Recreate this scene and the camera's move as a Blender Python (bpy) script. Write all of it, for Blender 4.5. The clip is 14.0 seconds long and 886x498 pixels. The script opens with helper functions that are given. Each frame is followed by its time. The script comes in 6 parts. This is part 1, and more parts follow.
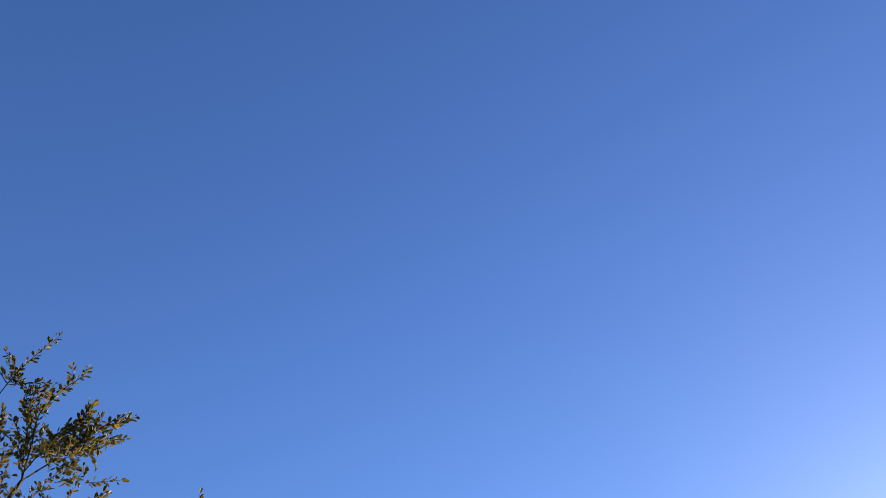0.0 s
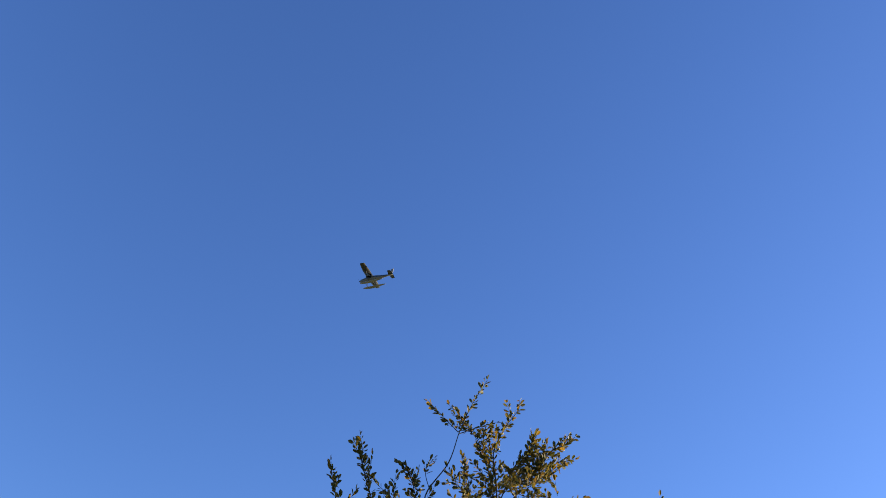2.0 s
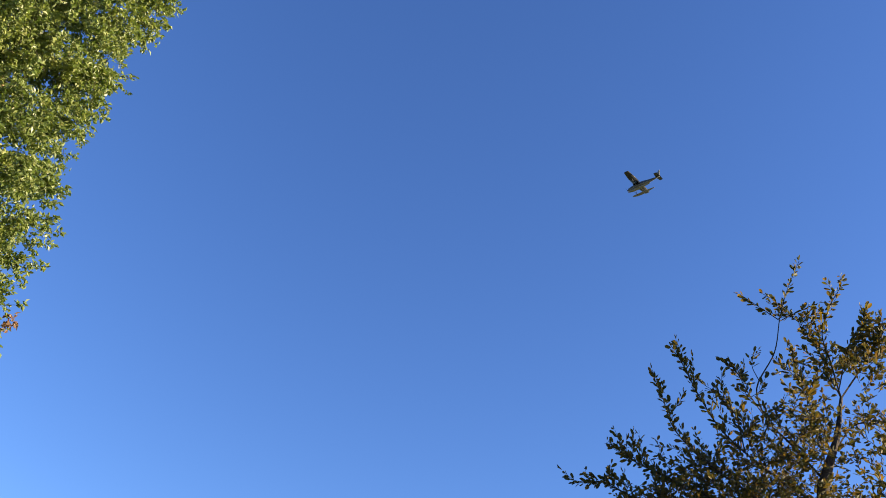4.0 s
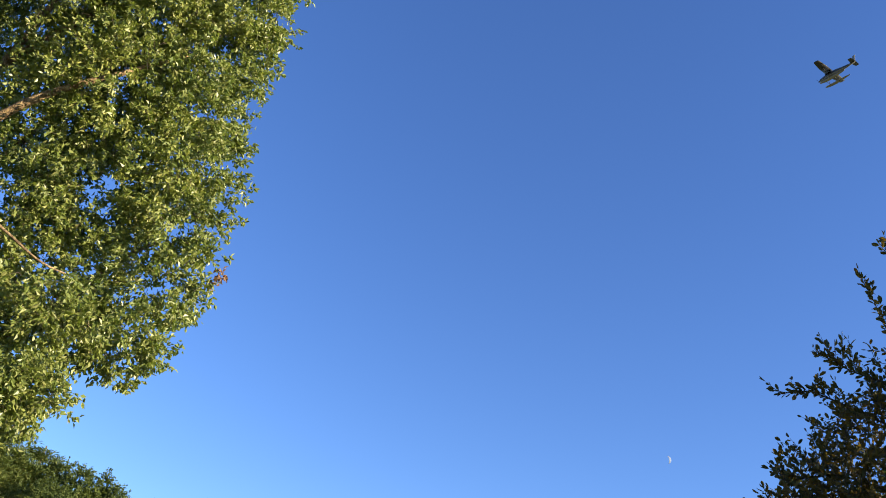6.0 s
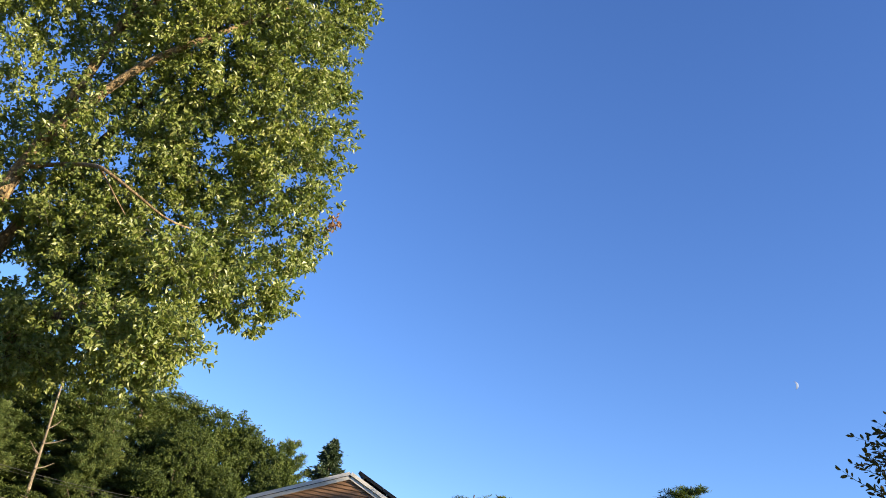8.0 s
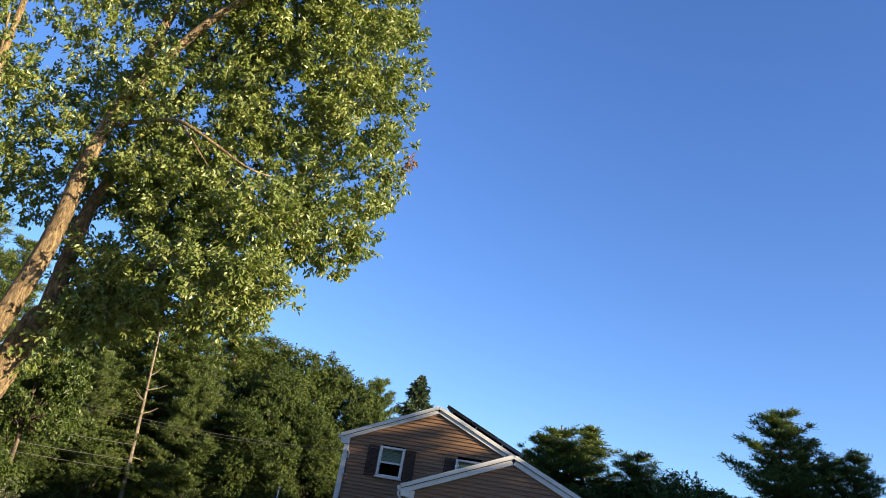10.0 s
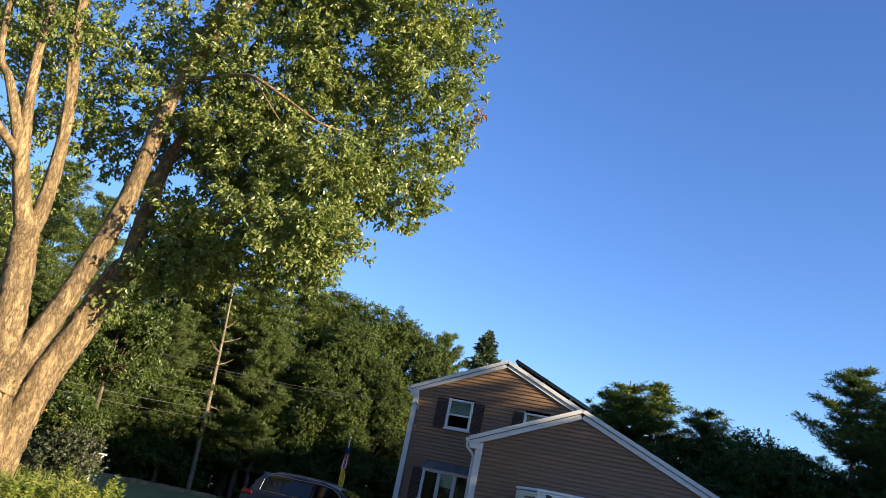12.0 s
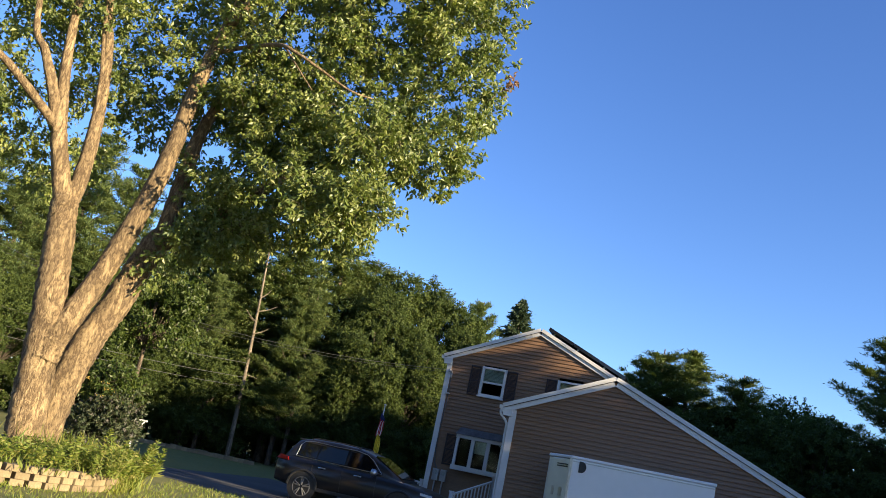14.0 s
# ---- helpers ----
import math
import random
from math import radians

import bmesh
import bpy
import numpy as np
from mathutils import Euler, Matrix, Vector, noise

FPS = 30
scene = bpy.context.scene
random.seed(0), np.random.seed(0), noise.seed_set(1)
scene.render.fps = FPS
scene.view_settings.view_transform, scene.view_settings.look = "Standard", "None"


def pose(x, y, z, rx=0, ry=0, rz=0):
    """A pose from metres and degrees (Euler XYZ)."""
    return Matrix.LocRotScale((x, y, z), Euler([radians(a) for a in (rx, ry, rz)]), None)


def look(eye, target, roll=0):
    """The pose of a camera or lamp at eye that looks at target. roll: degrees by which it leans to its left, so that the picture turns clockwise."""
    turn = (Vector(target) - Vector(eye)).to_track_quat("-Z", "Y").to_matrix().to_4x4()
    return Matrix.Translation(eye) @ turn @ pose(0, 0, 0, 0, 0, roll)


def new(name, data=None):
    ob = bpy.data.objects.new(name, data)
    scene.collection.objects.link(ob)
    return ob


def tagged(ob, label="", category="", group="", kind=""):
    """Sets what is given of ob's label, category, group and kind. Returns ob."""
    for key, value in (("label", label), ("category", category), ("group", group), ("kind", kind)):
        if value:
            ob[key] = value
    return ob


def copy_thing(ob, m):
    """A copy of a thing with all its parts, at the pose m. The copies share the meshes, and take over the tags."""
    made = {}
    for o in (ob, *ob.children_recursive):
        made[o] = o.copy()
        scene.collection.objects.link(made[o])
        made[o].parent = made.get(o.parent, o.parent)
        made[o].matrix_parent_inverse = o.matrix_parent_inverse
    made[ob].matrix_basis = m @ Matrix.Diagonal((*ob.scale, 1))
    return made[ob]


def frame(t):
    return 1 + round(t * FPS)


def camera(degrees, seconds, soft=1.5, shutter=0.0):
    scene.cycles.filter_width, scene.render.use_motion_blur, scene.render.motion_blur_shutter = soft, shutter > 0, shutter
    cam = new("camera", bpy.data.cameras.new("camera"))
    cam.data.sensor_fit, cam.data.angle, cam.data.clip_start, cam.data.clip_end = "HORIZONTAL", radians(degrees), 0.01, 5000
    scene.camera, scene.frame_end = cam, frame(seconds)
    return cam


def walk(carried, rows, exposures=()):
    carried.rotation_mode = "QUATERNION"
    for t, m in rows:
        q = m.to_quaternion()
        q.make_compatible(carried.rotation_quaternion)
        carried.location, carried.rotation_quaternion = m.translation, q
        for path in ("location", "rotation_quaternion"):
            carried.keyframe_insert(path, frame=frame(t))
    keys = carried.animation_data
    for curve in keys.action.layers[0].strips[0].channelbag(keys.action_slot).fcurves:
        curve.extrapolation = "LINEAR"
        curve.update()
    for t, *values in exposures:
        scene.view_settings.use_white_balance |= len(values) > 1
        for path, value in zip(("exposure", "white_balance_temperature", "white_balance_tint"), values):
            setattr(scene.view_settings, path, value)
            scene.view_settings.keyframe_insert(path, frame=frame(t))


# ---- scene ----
cam = camera(53.49, 14.0, soft=0.9)
walk(cam, [
    (0.0, pose(0.073, -0.119, 1.679, 137.75, -0.72, -86.75)),
    (0.5, pose(0.074, -0.119, 1.680, 137.96, -1.47, -78.62)),
    (1.0, pose(0.085, -0.093, 1.702, 137.83, -2.80, -70.83)),
    (1.5, pose(0.068, -0.072, 1.709, 137.05, -4.03, -63.61)),
    (2.0, pose(0.040, -0.047, 1.700, 135.87, -5.64, -57.37)),
    (2.5, pose(0.023, -0.014, 1.704, 134.23, -6.89, -51.61)),
    (3.0, pose(0.006, 0.012, 1.705, 132.32, -7.64, -46.12)),
    (3.5, pose(-0.012, 0.035, 1.694, 130.15, -7.97, -40.75)),
    (4.0, pose(-0.036, 0.052, 1.676, 128.07, -8.26, -36.25)),
    (4.2, pose(-0.041, 0.059, 1.668, 127.39, -8.53, -34.78)),
    (6.3, pose(0.009, 0.070, 1.699, 120.15, -10.38, -21.79)),
    (6.5, pose(0.006, 0.068, 1.689, 119.47, -10.34, -20.91)),
    (7.0, pose(-0.001, 0.056, 1.674, 118.03, -10.52, -18.74)),
    (7.5, pose(-0.006, 0.045, 1.682, 116.92, -10.84, -17.00)),
    (8.0, pose(-0.004, 0.016, 1.672, 115.62, -10.95, -15.31)),
    (10.3, pose(-0.053, -0.027, 1.607, 109.69, -10.15, -8.65)),
    (10.5, pose(-0.047, -0.021, 1.600, 109.21, -10.22, -8.12)),
    (11.0, pose(-0.064, 0.003, 1.583, 108.28, -10.32, -6.75)),
    (11.5, pose(-0.092, 0.004, 1.569, 107.53, -10.91, -5.76)),
    (12.0, pose(-0.087, 0.019, 1.560, 106.80, -11.49, -5.22)),
    (12.5, pose(-0.092, 0.019, 1.557, 105.61, -11.59, -4.98)),
    (13.0, pose(-0.068, 0.016, 1.547, 104.66, -11.53, -4.58)),
    (13.5, pose(-0.064, 0.010, 1.532, 104.49, -11.52, -3.79)),
    (14.0, pose(-0.072, 0.009, 1.526, 104.38, -11.73, -3.01)),
], exposures=[(0.0, 1.4), (1.0, 1.52), (2.5, 1.67), (6.3, 1.68), (14.0, 1.66)])

# ---- light ----
SUN_AZ, SUN_EL = radians(125.0), radians(13.0)
TO_SUN = Vector((math.sin(SUN_AZ) * math.cos(SUN_EL), math.cos(SUN_AZ) * math.cos(SUN_EL), math.sin(SUN_EL)))
world = bpy.data.worlds.new("evening_sky")
scene.world = world
world.use_nodes = True
wn = world.node_tree.nodes
sky = wn.new("ShaderNodeTexSky")
sky.sky_type = "NISHITA"
sky.sun_disc = False
sky.sun_elevation, sky.sun_rotation = SUN_EL, SUN_AZ
sky.altitude, sky.air_density, sky.dust_density, sky.ozone_density = 50, 0.9, 0.3, 3.5
wn["Background"].inputs["Strength"].default_value = 0.096
clear = wn.new("ShaderNodeHueSaturation")
clear.inputs["Hue"].default_value, clear.inputs["Saturation"].default_value = 0.514, 1.11
world.node_tree.links.new(sky.outputs[0], clear.inputs["Color"])
world.node_tree.links.new(clear.outputs[0], wn["Background"].inputs["Color"])
sun = new("sun", bpy.data.lights.new("sun", "SUN"))
sun.data.energy, sun.data.angle, sun.data.color = 5.0, radians(0.5), (1.0, 0.815, 0.53)
sun.matrix_world = look(TO_SUN * 300, (0, 0, 0))

# ---- materials ----
def nodes(name, rough=0.8, metal=0.0):
    m = bpy.data.materials.new(name)
    m.use_nodes = True
    nt = m.node_tree
    b = nt.nodes["Principled BSDF"]
    b.inputs["Roughness"].default_value = rough
    b.inputs["Metallic"].default_value = metal
    return m, nt, b


def ramp(nt, fac, stops):
    r = nt.nodes.new("ShaderNodeValToRGB")
    while len(r.color_ramp.elements) < len(stops):
        r.color_ramp.elements.new(0.5)
    for e, (p, c) in zip(r.color_ramp.elements, stops):
        e.position, e.color = p, (*c, 1)
    nt.links.new(fac, r.inputs[0])
    return r.outputs[0]


def noise_tex(nt, scale, detail=6.0, stretch=(1, 1, 1), rough=0.6):
    co = nt.nodes.new("ShaderNodeTexCoord")
    mp = nt.nodes.new("ShaderNodeMapping")
    mp.inputs["Scale"].default_value = stretch
    nt.links.new(co.outputs["Object"], mp.inputs["Vector"])
    n = nt.nodes.new("ShaderNodeTexNoise")
    n.inputs["Scale"].default_value, n.inputs["Detail"].default_value, n.inputs["Roughness"].default_value = scale, detail, rough
    nt.links.new(mp.outputs[0], n.inputs["Vector"])
    return n.outputs["Fac"]


def mix(nt, a, b, fac, mode="MIX"):
    x = nt.nodes.new("ShaderNodeMix")
    x.data_type, x.blend_type = "RGBA", mode
    for sock, v in ((x.inputs[0], fac), (x.inputs[6], a), (x.inputs[7], b)):
        if isinstance(v, (int, float)):
            sock.default_value = v
        elif isinstance(v, tuple):
            sock.default_value = (*v, 1)
        else:
            nt.links.new(v, sock)
    return x.outputs[2]


def bump(nt, b, height, strength, dist=0.02):
    x = nt.nodes.new("ShaderNodeBump")
    x.inputs["Strength"].default_value, x.inputs["Distance"].default_value = strength, dist
    nt.links.new(height, x.inputs["Height"])
    nt.links.new(x.outputs[0], b.inputs["Normal"])


def surface(name, dark, light, scale=8.0, rough=0.8, metal=0.0, grain=60.0, relief=0.2, dist=0.01, stretch=(1, 1, 1), vary=0.0, tone=0.2):
    """Two scales of variation: broad stains between two colours, and fine grain as tone and relief."""
    m, nt, b = nodes(name, rough, metal)
    broad = noise_tex(nt, scale, 5.0, stretch)
    fine = noise_tex(nt, grain, 4.0, stretch)
    c = ramp(nt, broad, [(0.3, dark), (0.72, light)])
    g = ramp(nt, fine, [(0.25, (1 - tone,) * 3), (0.75, (1 + tone * 0.6,) * 3)])
    c = mix(nt, c, g, 1.0, "MULTIPLY")
    if vary:
        oi = nt.nodes.new("ShaderNodeObjectInfo")
        c = mix(nt, c, ramp(nt, oi.outputs["Random"], [(0, (1 - vary,) * 3), (1, (1 + vary,) * 3)]), 1.0, "MULTIPLY")
    nt.links.new(c, b.inputs["Base Color"])
    bump(nt, b, fine, relief, dist)
    return m


def foliage(name, colours, gloss=0.45, through_light=0.45, tint=(1.25, 1.35, 0.55), shine=0.5):
    """Leaf: coloured per leaf, thin enough for light to come through."""
    m, nt, b = nodes(name, gloss)
    ge = nt.nodes.new("ShaderNodeNewGeometry")
    n = len(colours)
    c = ramp(nt, ge.outputs["Random Per Island"], [(i / max(1, n - 1), col) for i, col in enumerate(colours)])
    br = noise_tex(nt, 0.55, 3.0)
    c = mix(nt, c, ramp(nt, br, [(0.3, (0.75, 0.8, 0.8)), (0.7, (1.2, 1.15, 1.0))]), 1.0, "MULTIPLY")
    nt.links.new(c, b.inputs["Base Color"])
    b.inputs["Specular IOR Level"].default_value = shine
    tr = nt.nodes.new("ShaderNodeBsdfTranslucent")
    nt.links.new(mix(nt, c, tint, 1.0, "MULTIPLY"), tr.inputs["Color"])
    ms = nt.nodes.new("ShaderNodeMixShader")
    ms.inputs[0].default_value = through_light
    nt.links.new(b.outputs[0], ms.inputs[1])
    nt.links.new(tr.outputs[0], ms.inputs[2])
    nt.links.new(ms.outputs[0], nt.nodes["Material Output"].inputs["Surface"])
    return m


def bark(name, dark, light, shag=1.0):
    """Furrowed bark: a net of long furrows at two sizes, fine flakes, and broad patches of tone."""
    m, nt, b = nodes(name, 0.92)
    n1 = noise_tex(nt, 7.0, 7.0, (1, 1, 0.26), 0.7)
    n2 = noise_tex(nt, 1.4, 5.0)
    n3 = noise_tex(nt, 21.0, 8.0, (1, 1, 0.28), 0.7)
    mid = tuple(d * 0.45 + l * 0.55 for d, l in zip(dark, light))
    c = ramp(nt, n1, [(0.3, light), (0.44, mid), (0.495, dark), (0.53, mid), (0.6, light), (0.75, tuple(v * 1.15 for v in light))])
    c = mix(nt, c, ramp(nt, n3, [(0.3, (1.12, 1.12, 1.1)), (0.45, (0.92, 0.9, 0.87)), (0.5, (0.58, 0.54, 0.5)), (0.55, (0.95, 0.94, 0.92)), (0.7, (1.15, 1.15, 1.12))]), 1.0, "MULTIPLY")
    c = mix(nt, c, ramp(nt, n2, [(0.35, (0.72, 0.7, 0.67)), (0.62, (1.08, 1.06, 1.02))]), 1.0, "MULTIPLY")
    nt.links.new(c, b.inputs["Base Color"])
    w = [(0.3, (1, 1, 1)), (0.49, (0.2, 0.2, 0.2)), (0.52, (0.5, 0.5, 0.5)), (0.65, (1, 1, 1))]
    bump(nt, b, mix(nt, ramp(nt, n1, w), ramp(nt, n3, w), 0.55), 0.9, 0.03 * shag)
    return m


M = {}
M["bark_pale"] = bark("pale_shaggy_bark", (0.125, 0.082, 0.048), (0.45, 0.34, 0.195), 1.5)
M["dead_wood"] = bark("dead_pine_wood", (0.13, 0.11, 0.085), (0.33, 0.28, 0.22))
M["bark_grey"] = bark("grey_bark", (0.05, 0.04, 0.032), (0.2, 0.16, 0.125))
M["bark_dark"] = bark("dark_twig_bark", (0.03, 0.022, 0.018), (0.10, 0.075, 0.06))
M["leaf_maple"] = foliage("maple_leaf", [(0.102, 0.146, 0.036), (0.155, 0.196, 0.052), (0.215, 0.24, 0.072), (0.118, 0.162, 0.043), (0.27, 0.28, 0.115)], 0.42, 0.33, (1.3, 1.42, 0.65), 0.55)
M["leaf_red"] = foliage("turning_leaf", [(0.20, 0.10, 0.06), (0.23, 0.14, 0.08), (0.17, 0.11, 0.06)], 0.5, 0.35, (1.3, 0.9, 0.6))
M["leaf_plum"] = foliage("small_tree_leaf", [(0.048, 0.06, 0.027), (0.08, 0.086, 0.03), (0.175, 0.128, 0.034), (0.058, 0.07, 0.029), (0.13, 0.09, 0.034)], 0.6, 0.4, (1.4, 1.1, 0.5), 0.3)
M["leaf_oak"] = foliage("oak_leaf", [(0.04, 0.064, 0.018), (0.06, 0.088, 0.022), (0.09, 0.116, 0.028)], 0.6, 0.3, shine=0.25)
M["leaf_young"] = foliage("young_tree_leaf", [(0.05, 0.082, 0.018), (0.07, 0.105, 0.024), (0.098, 0.128, 0.032)], 0.45, 0.45)
M["needle"] = foliage("pine_needle", [(0.062, 0.098, 0.038), (0.098, 0.136, 0.046), (0.15, 0.178, 0.055)], 0.55, 0.25, shine=0.3)
M["needle_spruce"] = foliage("spruce_needle", [(0.025, 0.045, 0.022), (0.04, 0.065, 0.03)], 0.55, 0.2)
M["leaf_shrub"] = foliage("shrub_leaf", [(0.035, 0.05, 0.026), (0.05, 0.07, 0.032), (0.08, 0.085, 0.05)], 0.5, 0.25)
M["weed"] = foliage("weed_leaf", [(0.11, 0.165, 0.024), (0.16, 0.21, 0.032), (0.21, 0.235, 0.045), (0.26, 0.24, 0.075)], 0.55, 0.4)
M["fleck"] = foliage("yellow_fleck", [(0.6, 0.42, 0.10), (0.7, 0.5, 0.16)], 0.6, 0.3, (1.1, 1.0, 0.7))


def ground_mat(name, a, b, c, scale):
    m, nt, p = nodes(name, 0.95)
    n1, n2, n3 = noise_tex(nt, scale, 6), noise_tex(nt, scale * 9, 5), noise_tex(nt, scale * 70, 3)
    col = mix(nt, ramp(nt, n1, [(0.3, a), (0.7, b)]), ramp(nt, n2, [(0.3, a), (0.7, c)]), 0.45)
    col = mix(nt, col, ramp(nt, n3, [(0.3, (0.7, 0.7, 0.7)), (0.7, (1.2, 1.2, 1.2))]), 1.0, "MULTIPLY")
    nt.links.new(col, p.inputs["Base Color"])
    bump(nt, p, n3, 0.7, 0.03)
    return m


M["lawn"] = ground_mat("lawn", (0.10, 0.125, 0.022), (0.155, 0.155, 0.034), (0.205, 0.175, 0.058), 0.35)
M["asphalt"] = surface("asphalt", (0.042, 0.042, 0.044), (0.07, 0.069, 0.068), 0.6, 0.9, 0, 120, 0.5, 0.01)
M["soil"] = surface("soil", (0.06, 0.045, 0.03), (0.12, 0.09, 0.06), 2.0, 0.95, 0, 40, 0.6, 0.03)
M["block"] = surface("tan_concrete_block", (0.15, 0.115, 0.066), (0.27, 0.205, 0.118), 3.0, 0.95, 0, 60, 0.5, 0.01, vary=0.22)
M["siding"] = surface("tan_vinyl_siding", (0.2, 0.112, 0.06), (0.24, 0.138, 0.076), 1.2, 0.55, 0, 25, 0.08, 0.004, (0.3, 1, 2), vary=0.05)
M["trim"] = surface("white_painted_trim", (0.54, 0.53, 0.52), (0.66, 0.65, 0.63), 1.6, 0.5, 0, 30, 0.06, 0.003, tone=0.06)
M["shutter"] = surface("dark_maroon_shutter", (0.024, 0.013, 0.013), (0.038, 0.019, 0.017), 2.0, 0.55, 0, 40, 0.1, 0.003)
M["shingle"] = surface("dark_shingle", (0.04, 0.038, 0.04), (0.08, 0.074, 0.072), 2.0, 0.9, 0, 30, 0.5, 0.01)
M["flash"] = surface("weathered_bay_roof", (0.06, 0.055, 0.055), (0.15, 0.135, 0.13), 3.5, 0.8, 0.0, 20, 0.3, 0.006)
M["panel"] = surface("solar_glass", (0.008, 0.009, 0.014), (0.014, 0.015, 0.022), 3.0, 0.12, 0, 12, 0.0)
M["alloy"] = surface("brushed_alloy", (0.45, 0.45, 0.46), (0.62, 0.62, 0.63), 6.0, 0.32, 1.0, 60, 0.05, 0.002)
M["black"] = surface("black_plastic", (0.012, 0.012, 0.013), (0.025, 0.025, 0.026), 5.0, 0.5, 0, 60, 0.1, 0.003)
M["rubber"] = surface("tyre_rubber", (0.015, 0.015, 0.015), (0.03, 0.029, 0.028), 6.0, 0.85, 0, 50, 0.2, 0.004)
M["trailer"] = surface("white_trailer_skin", (0.74, 0.74, 0.75), (0.80, 0.80, 0.80), 0.5, 0.4, 0, 3, 0.02, 0.004, tone=0.03)
M["trailer_nose"] = surface("aluminium_nose", (0.60, 0.61, 0.56), (0.70, 0.70, 0.64), 1.2, 0.3, 0.35, 5, 0.03, 0.004, tone=0.05)
M["meter_grey"] = surface("grey_meter_case", (0.30, 0.31, 0.32), (0.42, 0.42, 0.43), 6, 0.45, 0.3, 50, 0.05, 0.002)
M["post_white"] = surface("weathered_white_post", (0.45, 0.45, 0.46), (0.66, 0.66, 0.66), 5, 0.7, 0, 40, 0.2, 0.004)
M["seed"] = surface("dry_seed_head", (0.09, 0.085, 0.075), (0.15, 0.14, 0.125), 4, 0.95, 0, 60, 0.2, 0.003)
M["wire"] = surface("cable_jacket", (0.07, 0.07, 0.075), (0.14, 0.14, 0.14), 3, 0.5, 0.2, 30, 0.1, 0.002)
M["curtain"] = surface("pale_green_blind", (0.26, 0.32, 0.27), (0.36, 0.42, 0.36), 3, 0.9, 0, 30, 0.2, 0.004)
# near black: the shade inside the rooms is put into the colour
M["room"] = surface("dark_room", (0.006, 0.005, 0.005), (0.014, 0.011, 0.01), 0.8, 0.95, 0, 8, 0.0)
M["flag_red"] = surface("flag_red", (0.32, 0.03, 0.04), (0.42, 0.05, 0.05), 6, 0.9, 0, 60, 0.1, 0.002)
M["flag_white"] = surface("flag_white", (0.62, 0.6, 0.58), (0.75, 0.73, 0.7), 6, 0.9, 0, 60, 0.1, 0.002)
M["flag_blue"] = surface("flag_blue", (0.02, 0.03, 0.12), (0.03, 0.045, 0.17), 6, 0.9, 0, 60, 0.1, 0.002)
M["flag_yellow"] = surface("flag_yellow", (0.62, 0.46, 0.03), (0.72, 0.56, 0.05), 6, 0.9, 0, 60, 0.1, 0.002)
M["plane_white"] = surface("aircraft_white", (0.10, 0.10, 0.10), (0.16, 0.155, 0.15), 0.5, 0.4, 0, 8, 0.02, 0.003)
M["plane_dark"] = surface("aircraft_dark_blue", (0.010, 0.011, 0.015), (0.022, 0.023, 0.03), 0.5, 0.4, 0, 8, 0.02, 0.003)
M["plane_float"] = surface("aircraft_float_metal", (0.22, 0.21, 0.19), (0.32, 0.30, 0.27), 0.8, 0.4, 0.5, 10, 0.02, 0.003)
# the blue of the sky before the moon is mixed into its colour
M["moon"] = surface("moon_sky_tinted", (0.10, 0.14, 0.25), (0.16, 0.21, 0.34), 0.25, 1.0, 0, 1.2, 0.0)
M["lamp_red"] = surface("red_tail_lamp", (0.22, 0.008, 0.008), (0.34, 0.015, 0.012), 4, 0.15, 0, 20, 0.0)
M["lamp_clear"] = surface("clear_head_lamp", (0.16, 0.16, 0.17), (0.34, 0.34, 0.35), 12, 0.2, 0.3, 40, 0.0)


def glass_mat(name, tint, rough=0.03):
    m, nt, b = nodes(name, rough)
    b.inputs["Base Color"].default_value = (*tint, 1)
    b.inputs["Transmission Weight"].default_value = 1.0
    b.inputs["IOR"].default_value = 1.22
    return m


M["glass"] = glass_mat("window_glass", (0.85, 0.9, 0.88))
M["car_glass"], _nt, _b = nodes("dark_car_glass", 0.04)
_b.inputs["Base Color"].default_value = (0.004, 0.004, 0.005, 1)
_b.inputs["Specular IOR Level"].default_value = 0.5
M["car_paint"], _nt, _b = nodes("dark_grey_car_paint", 0.35, 0.2)
_c = ramp(_nt, noise_tex(_nt, 400.0, 2.0), [(0.3, (0.017, 0.0155, 0.016)), (0.7, (0.026, 0.024, 0.0245))])
_nt.links.new(_c, _b.inputs["Base Color"])
_b.inputs["Coat Weight"].default_value, _b.inputs["Coat Roughness"].default_value = 0.45, 0.06
_b.inputs["Specular IOR Level"].default_value = 0.3
M["wheel_alloy"] = surface("grey_wheel_alloy", (0.11, 0.11, 0.112), (0.19, 0.19, 0.19), 6.0, 0.6, 0.4, 60, 0.05, 0.002)


# ---- mesh helpers ----
def obj(name, bm, material, parent=None, label="", smooth=False):
    me = bpy.data.meshes.new(name)
    bm.normal_update()
    bm.to_mesh(me)
    bm.free()
    if smooth:
        me.polygons.foreach_set("use_smooth", [True] * len(me.polygons))
    if material:
        me.materials.append(material)
    ob = new(name, me)
    ob.parent = parent
    if label:
        tagged(ob, label)
    return ob


def part(name, bm, material, parent, label="", smooth=False):
    return obj(name, bm, material, parent, label, smooth)


def thing(name, label, category, m=None, group="", kind=""):
    e = new(name)
    e.empty_display_size = 0.2
    if m is not None:
        e.matrix_world = m
    return tagged(e, label, category, group, kind)


